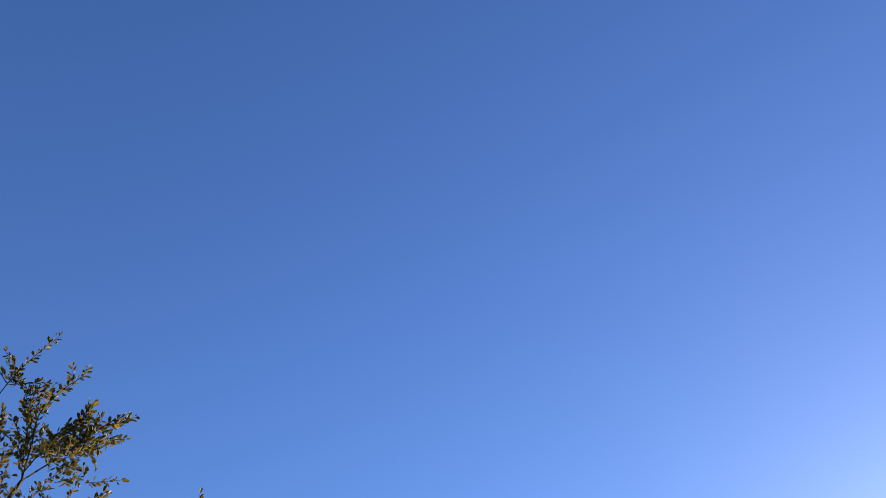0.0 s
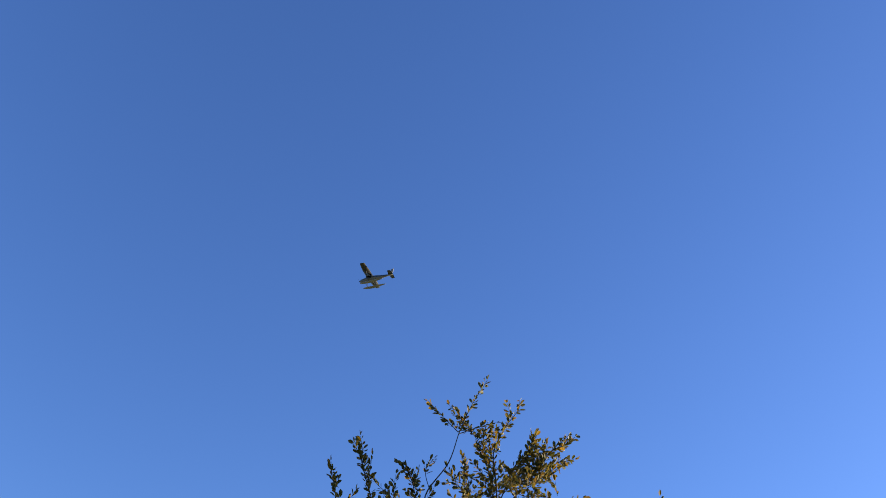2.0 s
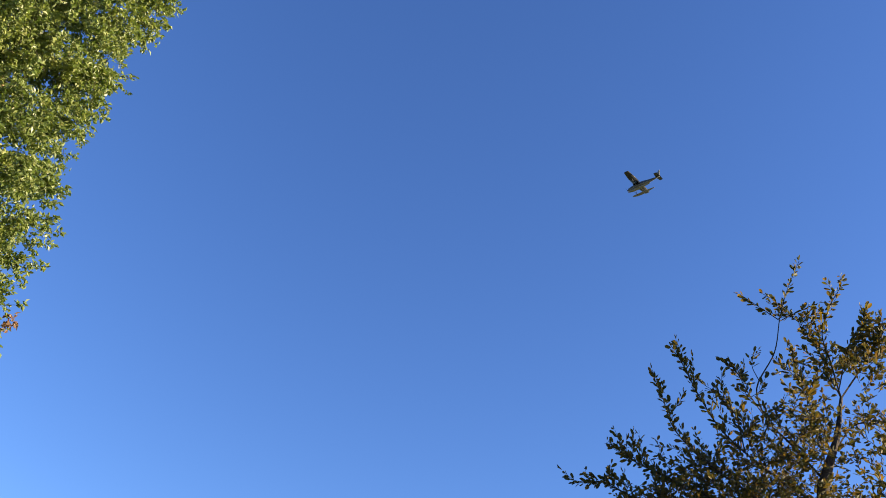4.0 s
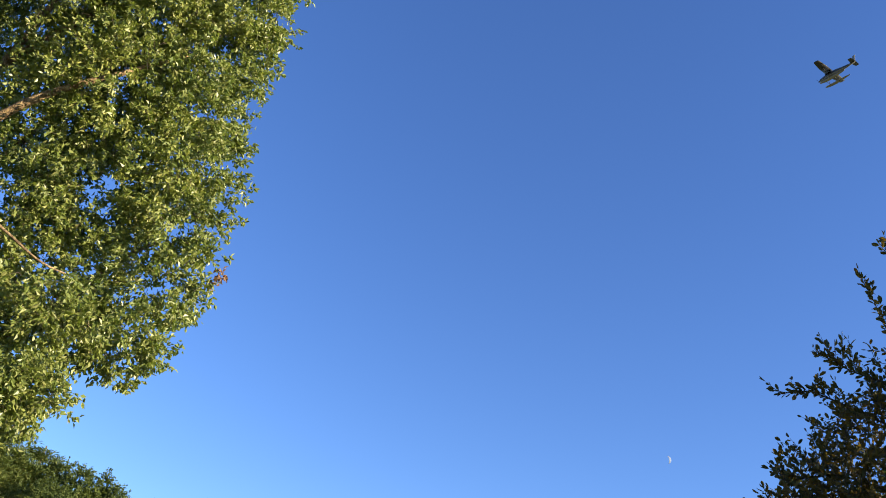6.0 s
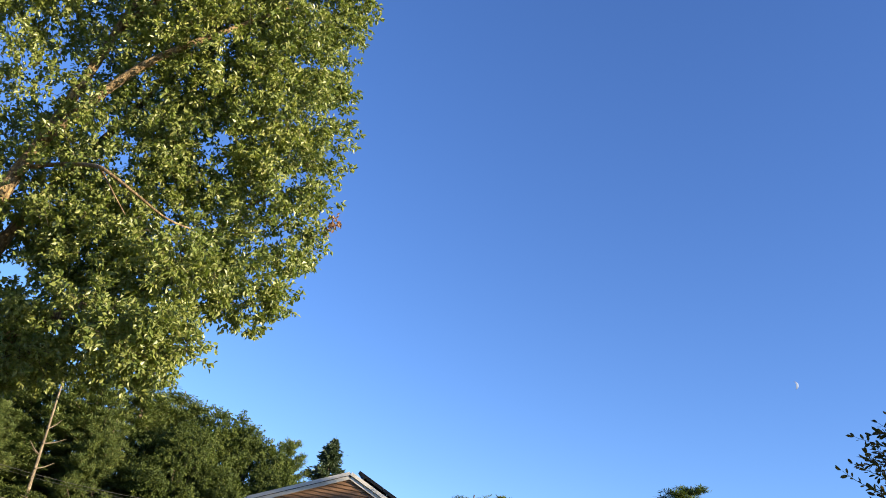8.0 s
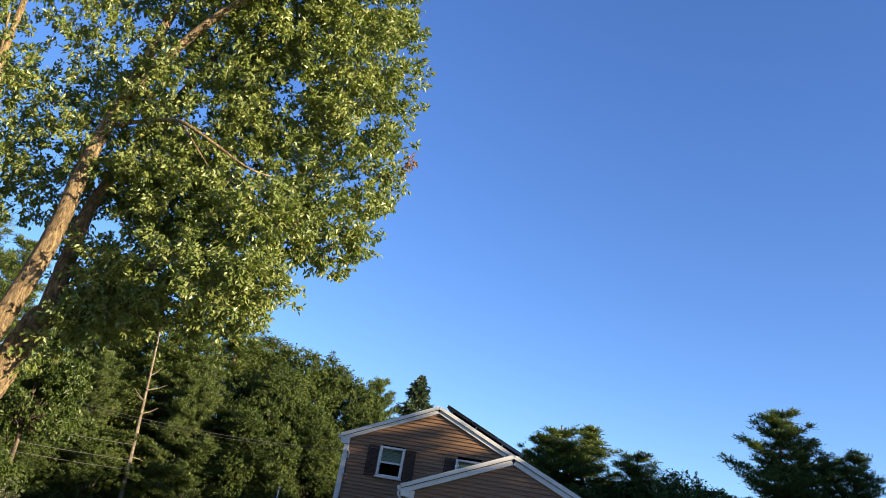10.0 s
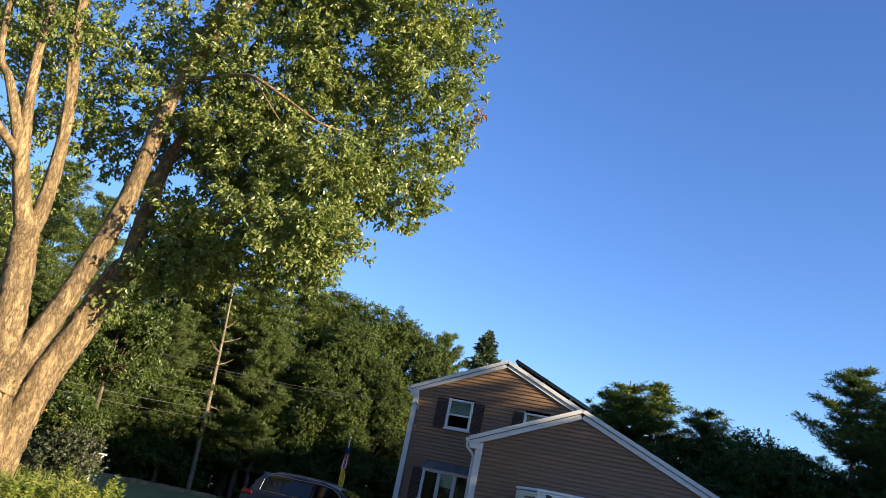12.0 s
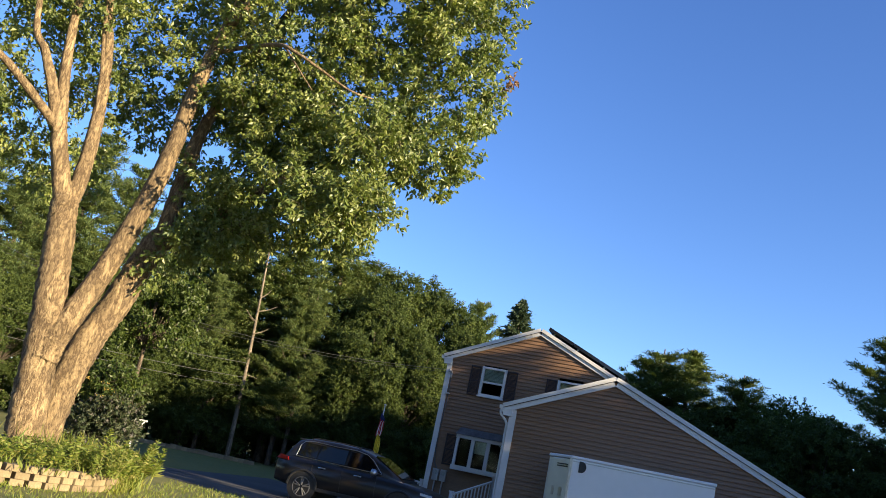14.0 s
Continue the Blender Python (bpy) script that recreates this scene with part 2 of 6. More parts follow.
def box(bm, x0, x1, y0, y1, z0, z1, bevel=0.0):
    r = bmesh.ops.create_cube(bm, size=1.0, matrix=Matrix.LocRotScale(((x0 + x1) / 2, (y0 + y1) / 2, (z0 + z1) / 2), None, (x1 - x0, y1 - y0, z1 - z0)))
    if bevel:
        es = {e for v in r["verts"] for e in v.link_edges}
        bmesh.ops.bevel(bm, geom=list(es), offset=bevel, segments=2, affect="EDGES", profile=0.5)
    return bm


def boxed(*a, bevel=0.0):
    return box(bmesh.new(), *a, bevel=bevel)


def prism(outline, y0, y1):
    """A solid with the outline given in x and z, from y0 to y1."""
    bm = bmesh.new()
    a = [bm.verts.new((x, y0, z)) for x, z in outline]
    b = [bm.verts.new((x, y1, z)) for x, z in outline]
    n = len(outline)
    bm.faces.new(a)
    bm.faces.new(b[::-1])
    for i in range(n):
        bm.faces.new((a[(i + 1) % n], a[i], b[i], b[(i + 1) % n]))
    bmesh.ops.recalc_face_normals(bm, faces=bm.faces)
    return bm


def loft(rings, closed_ends=True):
    """Skin through rings of equal counts of points."""
    bm = bmesh.new()
    vs = [[bm.verts.new(p) for p in r] for r in rings]
    n = len(rings[0])
    for a, b in zip(vs, vs[1:]):
        for i in range(n):
            bm.faces.new((a[i], a[(i + 1) % n], b[(i + 1) % n], b[i]))
    if closed_ends:
        bm.faces.new(vs[0][::-1])
        bm.faces.new(vs[-1])
    bmesh.ops.recalc_face_normals(bm, faces=bm.faces)
    return bm


def ring(c, d, r, n, up=None, wob=0.0, rnd=None):
    d = Vector(d).normalized()
    u = d.orthogonal().normalized() if up is None else (Vector(up) - d * d.dot(Vector(up))).normalized()
    v = d.cross(u)
    out = []
    for i in range(n):
        a = 2 * math.pi * i / n
        k = r * (1 + (rnd.uniform(-wob, wob) if rnd else 0))
        out.append(Vector(c) + u * (math.cos(a) * k) + v * (math.sin(a) * k))
    return out


def smooth_line(pts, steps):
    """Catmull-Rom through the points."""
    p = [Vector(q) for q in pts]
    p = [p[0] * 2 - p[1]] + p + [p[-1] * 2 - p[-2]]
    out = []
    for i in range(1, len(p) - 2):
        for k in range(steps):
            t = k / steps
            a, b, c, d = p[i - 1], p[i], p[i + 1], p[i + 2]
            out.append(0.5 * ((2 * b) + (c - a) * t + (2 * a - 5 * b + 4 * c - d) * t * t + (3 * b - a - 3 * c + d) * t ** 3))
    out.append(p[-2])
    return out


def tube(pts, r0, r1, n=8, steps=4, wob=0.0, seed=1, power=1.0, bm_into=None):
    line = smooth_line(pts, steps)
    rnd = random.Random(seed)
    rings = []
    ref = Vector((0.3, 0.9, 0.1))
    for i, c in enumerate(line):
        d = line[min(i + 1, len(line) - 1)] - line[max(i - 1, 0)]
        f = (i / (len(line) - 1)) ** power
        rings.append(ring(c, d, r0 + (r1 - r0) * f, n, ref, wob, rnd))
    return loft(rings)


class Cloud:
    """Gathers many small leaves and twigs as plain arrays and turns them into one mesh."""

    def __init__(self):
        self.v, self.f, self.n = [], [], 0

    def leaves(self, pos, axis, normal, length, width, fold=0.25):
        pos, axis, normal = (np.asarray(a, float) for a in (pos, axis, normal))
        axis /= np.linalg.norm(axis, axis=1)[:, None] + 1e-9
        side = np.cross(axis, normal)
        side /= np.linalg.norm(side, axis=1)[:, None] + 1e-9
        nn = np.cross(side, axis)
        length, width = (np.broadcast_to(np.asarray(a, float), (len(pos),))[:, None] for a in (length, width))
        q = np.stack([pos, pos + axis * length * 0.45 + side * width * 0.5 + nn * width * fold,
                      pos + axis * length, pos + axis * length * 0.45 - side * width * 0.5 + nn * width * fold], 1)
        k = len(pos)
        base = self.n + 4 * np.arange(k)[:, None]
        self.f.append(np.concatenate([base + [0, 1, 2], base + [0, 2, 3]], 0))
        self.v.append(q.reshape(-1, 3))
        self.n += 4 * k

    def ovals(self, pos, axis, normal, length, width):
        """Rounder leaves of six points, widest past the middle, cupped along the rib."""
        pos, axis, normal = (np.asarray(a, float) for a in (pos, axis, normal))
        axis = axis / (np.linalg.norm(axis, axis=1)[:, None] + 1e-9)
        side = np.cross(axis, normal)
        side /= np.linalg.norm(side, axis=1)[:, None] + 1e-9
        nn = np.cross(side, axis)
        length, width = (np.broadcast_to(np.asarray(a, float), (len(pos),))[:, None] for a in (length, width))
        q = [pos]
        for f, s in ((0.35, 0.42), (0.75, 0.45)):
            q.append(pos + axis * length * f + side * width * s + nn * width * 0.16)
        q.append(pos + axis * length)
        for f, s in ((0.75, 0.45), (0.35, 0.42)):
            q.append(pos + axis * length * f - side * width * s + nn * width * 0.16)
        k = len(pos)
        base = self.n + 6 * np.arange(k)[:, None]
        self.f.append(np.concatenate([base + t for t in ([0, 1, 2], [0, 2, 3], [0, 3, 4], [0, 4, 5])], 0))
        self.v.append(np.stack(q, 1).reshape(-1, 3))
        self.n += 6 * k

    def sticks(self, a, b, ra, rb):
        a, b = np.asarray(a, float), np.asarray(b, float)
        d = b - a
        d /= np.linalg.norm(d, axis=1)[:, None] + 1e-9
        u = np.cross(d, [0.31, 0.17, 0.93])
        u /= np.linalg.norm(u, axis=1)[:, None] + 1e-9
        w = np.cross(d, u)
        k = len(a)
        ra, rb = (np.broadcast_to(np.asarray(r, float), (k,))[:, None] for r in (ra, rb))
        q = []
        for e, r in ((a, ra), (b, rb)):
            for i in range(3):
                t = 2 * math.pi * i / 3
                q.append(e + (u * math.cos(t) + w * math.sin(t)) * r)
        base = self.n + 6 * np.arange(k)[:, None]
        fs = []
        for i in range(3):
            j = (i + 1) % 3
            fs += [base + [i, j, 3 + j], base + [i, 3 + j, 3 + i]]
        self.f.append(np.concatenate(fs, 0))
        self.v.append(np.stack(q, 1).reshape(-1, 3))
        self.n += 6 * k

    def to(self, name, material, parent=None, label=""):
        v, f = np.concatenate(self.v), np.concatenate(self.f)
        me = bpy.data.meshes.new(name)
        me.from_pydata(v.tolist(), [], f.tolist())
        me.materials.append(material)
        ob = new(name, me)
        ob.parent = parent
        if label:
            tagged(ob, label)
        return ob


def unit(rng, n):
    v = rng.normal(size=(n, 3))
    return v / np.linalg.norm(v, axis=1)[:, None]


def sprays(rng, boughs, count, hollow=0.55):
    """Places for leafy sprays inside round boughs (x, y, z, radius, flatness), most of them near the outside, and their outward ways."""
    w = np.array([b[3] ** 2.3 for b in boughs])
    pick = rng.choice(len(boughs), count, p=w / w.sum())
    bs = np.array(boughs)[pick]
    u = unit(rng, count)
    r = (hollow + (1 - hollow) * rng.random(count)) ** 0.8
    off = u * (r * bs[:, 3])[:, None]
    off[:, 2] *= bs[:, 4]
    return bs[:, :3] + off, u


def leafy(rng, leaves, twigs, where, way, per, reach, size, slim=0.55, droop=0.15, stick=0.006, face=0.0):
    """Leaves set along short twigs that start at the places and point outwards."""
    n = len(where)
    out = way * face
    way = way + rng.normal(size=(n, 3)) * 0.5
    way[:, 2] += 0.12
    way /= np.linalg.norm(way, axis=1)[:, None]
    ln = reach * (0.6 + 0.8 * rng.random(n))
    end = where + way * ln[:, None]
    if twigs is not None:
        twigs.sticks(where - way * (ln * 0.4)[:, None], end, stick, stick * 0.4)
    t = rng.random((n, per))
    pos = where[:, None] + way[:, None] * (t * ln[:, None])[..., None] + rng.normal(size=(n, per, 3)) * (0.13 * reach)
    ax = way[:, None] * 0.5 + rng.normal(size=(n, per, 3)) * 0.75
    ax[..., 2] -= droop
    nm = rng.normal(size=(n, per, 3)) * (0.8 - 0.25 * min(1.0, face)) + out[:, None]
    nm[..., 2] += 0.8 - 0.35 * min(1.0, face)
    k = n * per
    s = size * (0.65 + 0.6 * rng.random(k))
    leaves.leaves(pos.reshape(-1, 3), ax.reshape(-1, 3), nm.reshape(-1, 3), s, s * slim)

# ---- ground ----
def sheet(name, pts, z, material, label, thick=0.0):
    bm = bmesh.new()
    top = [bm.verts.new((x, y, z)) for x, y in pts]
    f = bm.faces.new(top)
    if f.normal.z < 0:
        f.normal_flip()
    if thick:
        bmesh.ops.solidify(bm, geom=bm.faces[:], thickness=thick)
    return tagged(obj(name, bm, material), label, "ground", kind="structure")


sheet("ground", [(1500 * math.cos(a * math.pi / 24), 1500 * math.sin(a * math.pi / 24)) for a in range(48)], 0.0, M["lawn"],
      "dry green and yellowing lawn around the house")
sheet("driveway", [(-45, 24.5), (-22, 25.2), (-6.9, 28.2), (-4.8, 35.4), (0.2, 32.0), (2.6, 27.6), (14, 22.0), (13, 17.5), (3, 19.5), (-3.4, 22.6), (-5.8, 23.7), (-12, 21.4), (-45, 19.0)],
      0.006, M["asphalt"], "grey asphalt driveway beside the lawn")

# ---- house ----
HOUSE = pose(1.04, 31.95, 0, 0, 0, -18)
house = thing("house", "two-storey tan vinyl-sided house with white trim and a gabled wing", "house", HOUSE)
COURSE = 0.127


def spans(left, right, holes, z0, z1):
    """What is left of a course of siding between two ends once the openings are taken out."""
    out = [(left, right)]
    for hx0, hx1, hz0, hz1 in holes:
        if z1 <= hz0 + 0.01 or z0 >= hz1 - 0.01:
            continue
        nxt = []
        for a, b in out:
            if hx1 <= a or hx0 >= b:
                nxt.append((a, b))
                continue
            if hx0 - a > 0.03:
                nxt.append((a, hx0))
            if b - hx1 > 0.03:
                nxt.append((hx1, b))
        out = nxt
    return out


def lap_board(a0, a1, b0, b1, z0, z1, y):
    """One lapped board: a0 to b0 along its foot, a1 to b1 along its top; the foot stands proud."""
    bm = bmesh.new()
    q = [(a0, y - 0.042, z0), (b0, y - 0.042, z0), (b1, y - 0.002, z1), (a1, y - 0.002, z1),
         (a0, y + 0.12, z0), (b0, y + 0.12, z0), (b1, y + 0.12, z1), (a1, y + 0.12, z1)]
    v = [bm.verts.new(p) for p in q]
    for f in ((0, 1, 2, 3), (5, 4, 7, 6), (4, 5, 1, 0), (3, 2, 6, 7), (4, 0, 3, 7), (1, 5, 6, 2)):
        bm.faces.new([v[i] for i in f])
    return bm


def sided_wall(name, y, left, right, top, z_foot, z_end, holes, label):
    """A wall of lapped boards under a roof line: left, right and top give the ends of a course at a height."""
    wall = thing(name, label, "")
    wall.parent = house
    z = z_foot
    while z < z_end - 0.02:
        z1 = min(z + COURSE, z_end)
        l0, r0, l1, r1 = left(z), right(z), left(z1), right(z1)
        for a, b in spans(l0, r0, holes, z, z1):
            at = l1 if a == l0 else a
            bt = r1 if b == r0 else b
            if b - a > 0.05 and bt - at > -0.5:
                part("siding_board", lap_board(a, min(at, bt), b, max(at, bt), z, z1, y), M["siding"], wall)
        z = z1
    return wall


MAIN_EAVE, MAIN_RIDGE_X, MAIN_RIDGE = 5.65, 3.13, 7.02
MS_L = (MAIN_RIDGE - MAIN_EAVE) / MAIN_RIDGE_X
MS_R = 0.455
MAIN_W = MAIN_RIDGE_X + (MAIN_RIDGE - 4.9) / MS_R
G_Y, G_L, G_EAVE, G_RIDGE_X, G_RIDGE = -4.0, 3.40, 3.93, 6.36, 5.18
GS_L = (G_RIDGE - G_EAVE) / (G_RIDGE_X - G_L)
GS_R = 0.44
G_R = 12.6
G_EAVE_R = G_RIDGE - GS_R * (G_R - G_RIDGE_X)

main_holes = [(1.29, 2.16, 4.46, 5.50), (4.03, 4.9, 4.42, 5.46), (0.88, 2.66, 1.87, 2.95)]
wall_main = sided_wall("gable_wall", 0.0, lambda z: max(0.0, (z - MAIN_EAVE) / MS_L), lambda z: min(MAIN_W, MAIN_RIDGE_X + (MAIN_RIDGE - z) / MS_R), None,
                       0.35, MAIN_RIDGE, main_holes, "upper gable wall of tan lapped vinyl boards")
wall_wing = sided_wall("wing_wall", G_Y, lambda z: max(G_L, G_L + (z - G_EAVE) / GS_L), lambda z: min(G_R, G_RIDGE_X + (G_RIDGE - z) / GS_R), None,
                       0.3, G_RIDGE, [], "wing gable wall of tan lapped vinyl boards")
body = bmesh.new()
box(body, 0.02, 0.14, 0.13, 8.0, 0.0, MAIN_EAVE - 0.02)
part("side_wall", body, M["siding"], house)
part("side_wall", boxed(MAIN_W - 0.14, MAIN_W - 0.02, 0.13, 8.0, 0.0, 4.85), M["siding"], house)
part("back_wall", boxed(0.14, MAIN_W - 0.14, 7.9, 8.0, 0.0, MAIN_EAVE - 0.7), M["siding"], house)
part("side_wall", boxed(G_L + 0.02, G_L + 0.14, G_Y + 0.13, -0.05, 0.0, G_EAVE - 0.03), M["siding"], house)
part("side_wall", boxed(G_R - 0.14, G_R - 0.02, G_Y + 0.13, 7.0, 0.0, G_EAVE_R - 0.03), M["siding"], house)
part("foundation", boxed(0.01, MAIN_W, 0.02, 7.88, -0.2, 0.345), M["block"], house, "concrete foundation strip")
part("foundation", boxed(G_L + 0.01, G_R - 0.01, G_Y + 0.02, 0.0, -0.2, 0.295), M["block"], house, "concrete foundation strip")


def slope(x0, z0, x1, z1, y0, y1, thick):
    d = Vector((x1 - x0, 0, z1 - z0)).normalized()
    n = Vector((-d.z, 0, d.x))
    if n.z < 0:
        n = -n
    o = [(x0, z0), (x1, z1), (x1 + n.x * thick, z1 + n.z * thick), (x0 + n.x * thick, z0 + n.z * thick)]
    return prism(o, y0, y1)


def rake(x0, z0, x1, z1, y, h=0.15):
    """White rake board with a thinner cap moulding along a gable edge."""
    bm = slope(x0, z0 - h * 0.85, x1, z1 - h * 0.85, y - 0.09, y - 0.035, h)
    b2 = slope(x0, z0 + h * 0.1, x1, z1 + h * 0.1, y - 0.135, y - 0.09, 0.115)
    me = bpy.data.meshes.new("tmp")
    b2.to_mesh(me)
    b2.free()
    bm.from_mesh(me)
    bpy.data.meshes.remove(me)
    return bm


# roofs
eL = (-0.19, MAIN_EAVE - 0.19 * MS_L + 0.02)
eR = (MAIN_W + 0.3, MAIN_RIDGE - MS_R * (MAIN_W + 0.3 - MAIN_RIDGE_X) + 0.02)
apex = (MAIN_RIDGE_X, MAIN_RIDGE + 0.02)
part("roof_slope", slope(*eL, *apex, -0.12, 8.2, 0.12), M["shingle"], house, "dark shingle roof slope")
part("roof_slope", slope(*apex, *eR, -0.12, 8.2, 0.12), M["shingle"], house, "dark shingle roof slope")
part("rake_board", rake(*eL, *apex, 0.0), M["trim"], house, "white rake board")
part("rake_board", rake(*apex, *eR, 0.0), M["trim"], house, "white rake board")
gl = (G_L - 0.26, G_EAVE - 0.26 * GS_L + 0.02)
gr = (G_R + 0.3, G_EAVE_R - 0.3 * GS_R + 0.02)
ga = (G_RIDGE_X, G_RIDGE + 0.02)
part("roof_slope", slope(*gl, *ga, G_Y - 0.12, -0.04, 0.12), M["shingle"], house, "dark shingle roof slope")
part("roof_slope", slope(*ga, *gr, G_Y - 0.12, -0.04, 0.12), M["shingle"], house, "dark shingle roof slope")
part("rake_board", rake(*gl, *ga, G_Y, 0.18), M["trim"], house, "white rake board")
part("rake_board", rake(*ga, *gr, G_Y, 0.18), M["trim"], house, "white rake board")
# corner boards, eave returns, gutters
part("corner_board", boxed(-0.05, 0.13, -0.06, -0.034, 0.3, MAIN_EAVE - 0.14, bevel=0.006), M["trim"], house)
part("corner_board", boxed(-0.05, -0.02, -0.034, 0.2, 0.3, MAIN_EAVE - 0.14, bevel=0.004), M["trim"], house)
part("corner_board", boxed(G_L - 0.05, G_L + 0.16, G_Y - 0.06, G_Y - 0.034, 0.25, G_EAVE - 0.1, bevel=0.006), M["trim"], house)
part("corner_board", boxed(G_L - 0.05, G_L - 0.02, G_Y - 0.034, G_Y + 0.2, 0.25, G_EAVE - 0.1, bevel=0.004), M["trim"], house)
for ex, ey0, ey1, ez in ((eL[0], -0.1, 8.1, eL[1] - 0.02), (gl[0], G_Y - 0.1, -0.1, gl[1] - 0.02)):
    g = prism([(ex - 0.12, ez - 0.01), (ex - 0.13, ez + 0.09), (ex - 0.11, ez + 0.1), (ex, ez + 0.1), (ex, ez - 0.03), (ex - 0.08, ez - 0.03)], ey0, ey1)
    part("gutter", g, M["trim"], house, "white metal gutter")
    sof = boxed(ex, ex + 0.3, ey0 + 0.08, ey1, ez - 0.16, ez - 0.13)
    part("soffit", sof, M["trim"], house)
    part("eave_return", boxed(ex + 0.01, ex + 0.3, ey0 - 0.005, ey0 + 0.07, ez - 0.2, ez + 0.02, bevel=0.008), M["trim"], house)
part("downspout", tube([(gl[0] - 0.06, G_Y - 0.03, gl[1] - 0.04), (gl[0] - 0.06, G_Y - 0.03, gl[1] - 0.2), (G_L - 0.12, G_Y + 0.02, gl[1] - 0.42),
                        (G_L - 0.1, G_Y + 0.04, gl[1] - 0.8), (G_L - 0.1, G_Y + 0.04, 0.4)], 0.04, 0.04, 6, 4), M["trim"], house, "white curved downspout")

# solar modules standing on a rail above the right slope
panel_d = Vector((1, 0, -MS_R)).normalized()
panel_n = Vector((MS_R, 0, 1)).normalized()
solar = thing("solar_array", "black solar modules on rails along the roof slope", "")
solar.parent = house
for i in range(3):
    for j in range(4):
        a = Vector((apex[0], 0, apex[1])) + panel_d * (0.18 + i * 1.06) + panel_n * 0.21
        b = a + panel_d * 1.02
        part("solar_module", slope(a.x, a.z, b.x, b.z, -0.13 + j * 1.72, 1.55 + j * 1.72, 0.11), M["panel"], solar)
for k in (0.4, 1.4, 2.5, 3.2):
    a = Vector((apex[0], 0, apex[1])) + panel_d * k + panel_n * 0.14
    b = a + panel_d * 0.05
    part("mounting_rail", slope(a.x, a.z, b.x, b.z, -0.02, 7.0, 0.075), M["alloy"], solar)


def dark_room(x0, x1, z0, z1, y0, parent):
    """The unlit room behind an opening: back, sides, floor and ceiling, coloured near black to stand for its shade."""
    bm = bmesh.new()
    box(bm, x0 - 0.5, x1 + 0.5, y0 + 1.2, y0 + 1.25, z0 - 0.4, z1 + 0.3)
    box(bm, x0 - 0.55, x0 - 0.5, y0, y0 + 1.2, z0 - 0.4, z1 + 0.3)
    box(bm, x1 + 0.5, x1 + 0.55, y0, y0 + 1.2, z0 - 0.4, z1 + 0.3)
    box(bm, x0 - 0.5, x1 + 0.5, y0, y0 + 1.2, z0 - 0.45, z0 - 0.4)
    box(bm, x0 - 0.5, x1 + 0.5, y0, y0 + 1.2, z1 + 0.3, z1 + 0.35)
    part("room_recess", bm, M["room"], parent)


def sash_window(x0, x1, z0, z1, y, blind, name="window"):
    w = thing(name, "white double-hung window with a pale blind in the upper sash", "")
    w.parent = house
    t = 0.07
    fr = bmesh.new()
    for a in ((x0 - 0.02, x0 + t, z0, z1), (x1 - t, x1 + 0.02, z0, z1)):
        box(fr, a[0], a[1], y - 0.075, y + 0.05, a[2], a[3], bevel=0.006)
    box(fr, x0 + t, x1 - t, y - 0.075, y + 0.05, z1 - t, z1, bevel=0.006)
    box(fr, x0 + t, x1 - t, y - 0.075, y + 0.05, z0, z0 + t, bevel=0.006)
    part("window_frame", fr, M["trim"], w)
    zm = z0 + (z1 - z0) * 0.47
    part("meeting_rail", boxed(x0 + t, x1 - t, y - 0.05, y + 0.03, zm - 0.03, zm + 0.03, bevel=0.005), M["trim"], w)
    for a, b in ((z0 + t, zm - 0.03), (zm + 0.03, z1 - t)):
        g = part("pane", boxed(x0 + t, x1 - t, y - 0.012, y - 0.006, a, b), M["glass"], w)
        g.visible_shadow = False
    part("sill", boxed(x0 - 0.05, x1 + 0.05, y - 0.11, y + 0.02, z0 - 0.05, z0 - 0.004, bevel=0.008), M["trim"], w)
    bl = bmesh.new()
    zt = z1 - t
    while zt > z1 - (z1 - z0) * blind:
        box(bl, x0 + t, x1 - t, y + 0.055, y + 0.075, zt - 0.042, zt - 0.004)
        zt -= 0.046
    part("blind", bl, M["curtain"], w, "pale green slatted blind")
    dark_room(x0, x1, z0, z1, y + 0.13, w)
    return w


def shutter(x0, x1, z0, z1, y):
    s = thing("shutter", "dark maroon louvred shutter", "")
    s.parent = house
    f = bmesh.new()
    box(f, x0, x0 + 0.05, y - 0.075, y - 0.034, z0, z1, bevel=0.004)
    box(f, x1 - 0.05, x1, y - 0.075, y - 0.034, z0, z1, bevel=0.004)
    for z in (z0, (z0 + z1) / 2 - 0.03, z1 - 0.06):
        box(f, x0 + 0.05, x1 - 0.05, y - 0.073, y - 0.034, z, z + 0.06, bevel=0.004)
    part("shutter_frame", f, M["shutter"], s)
    z = z0 + 0.08
    lv = bmesh.new()
    while z < z1 - 0.1:
        box(lv, x0 + 0.05, x1 - 0.05, y - 0.062, y - 0.038, z, z + 0.03)
        z += 0.042
    part("louvre", lv, M["shutter"], s)


sash_window(1.29, 2.16, 4.46, 5.50, 0.0, 0.5)
shutter(0.86, 1.24, 4.42, 5.48, 0.0)
shutter(2.21, 2.59, 4.42, 5.48, 0.0)
sash_window(4.03, 4.90, 4.42, 5.46, 0.0, 0.9)
shutter(3.62, 3.98, 4.42, 5.45, 0.0)
shutter(4.95, 5.3, 4.42, 5.45, 0.0)
shutter(0.46, 0.83, 1.87, 2.95, 0.0)

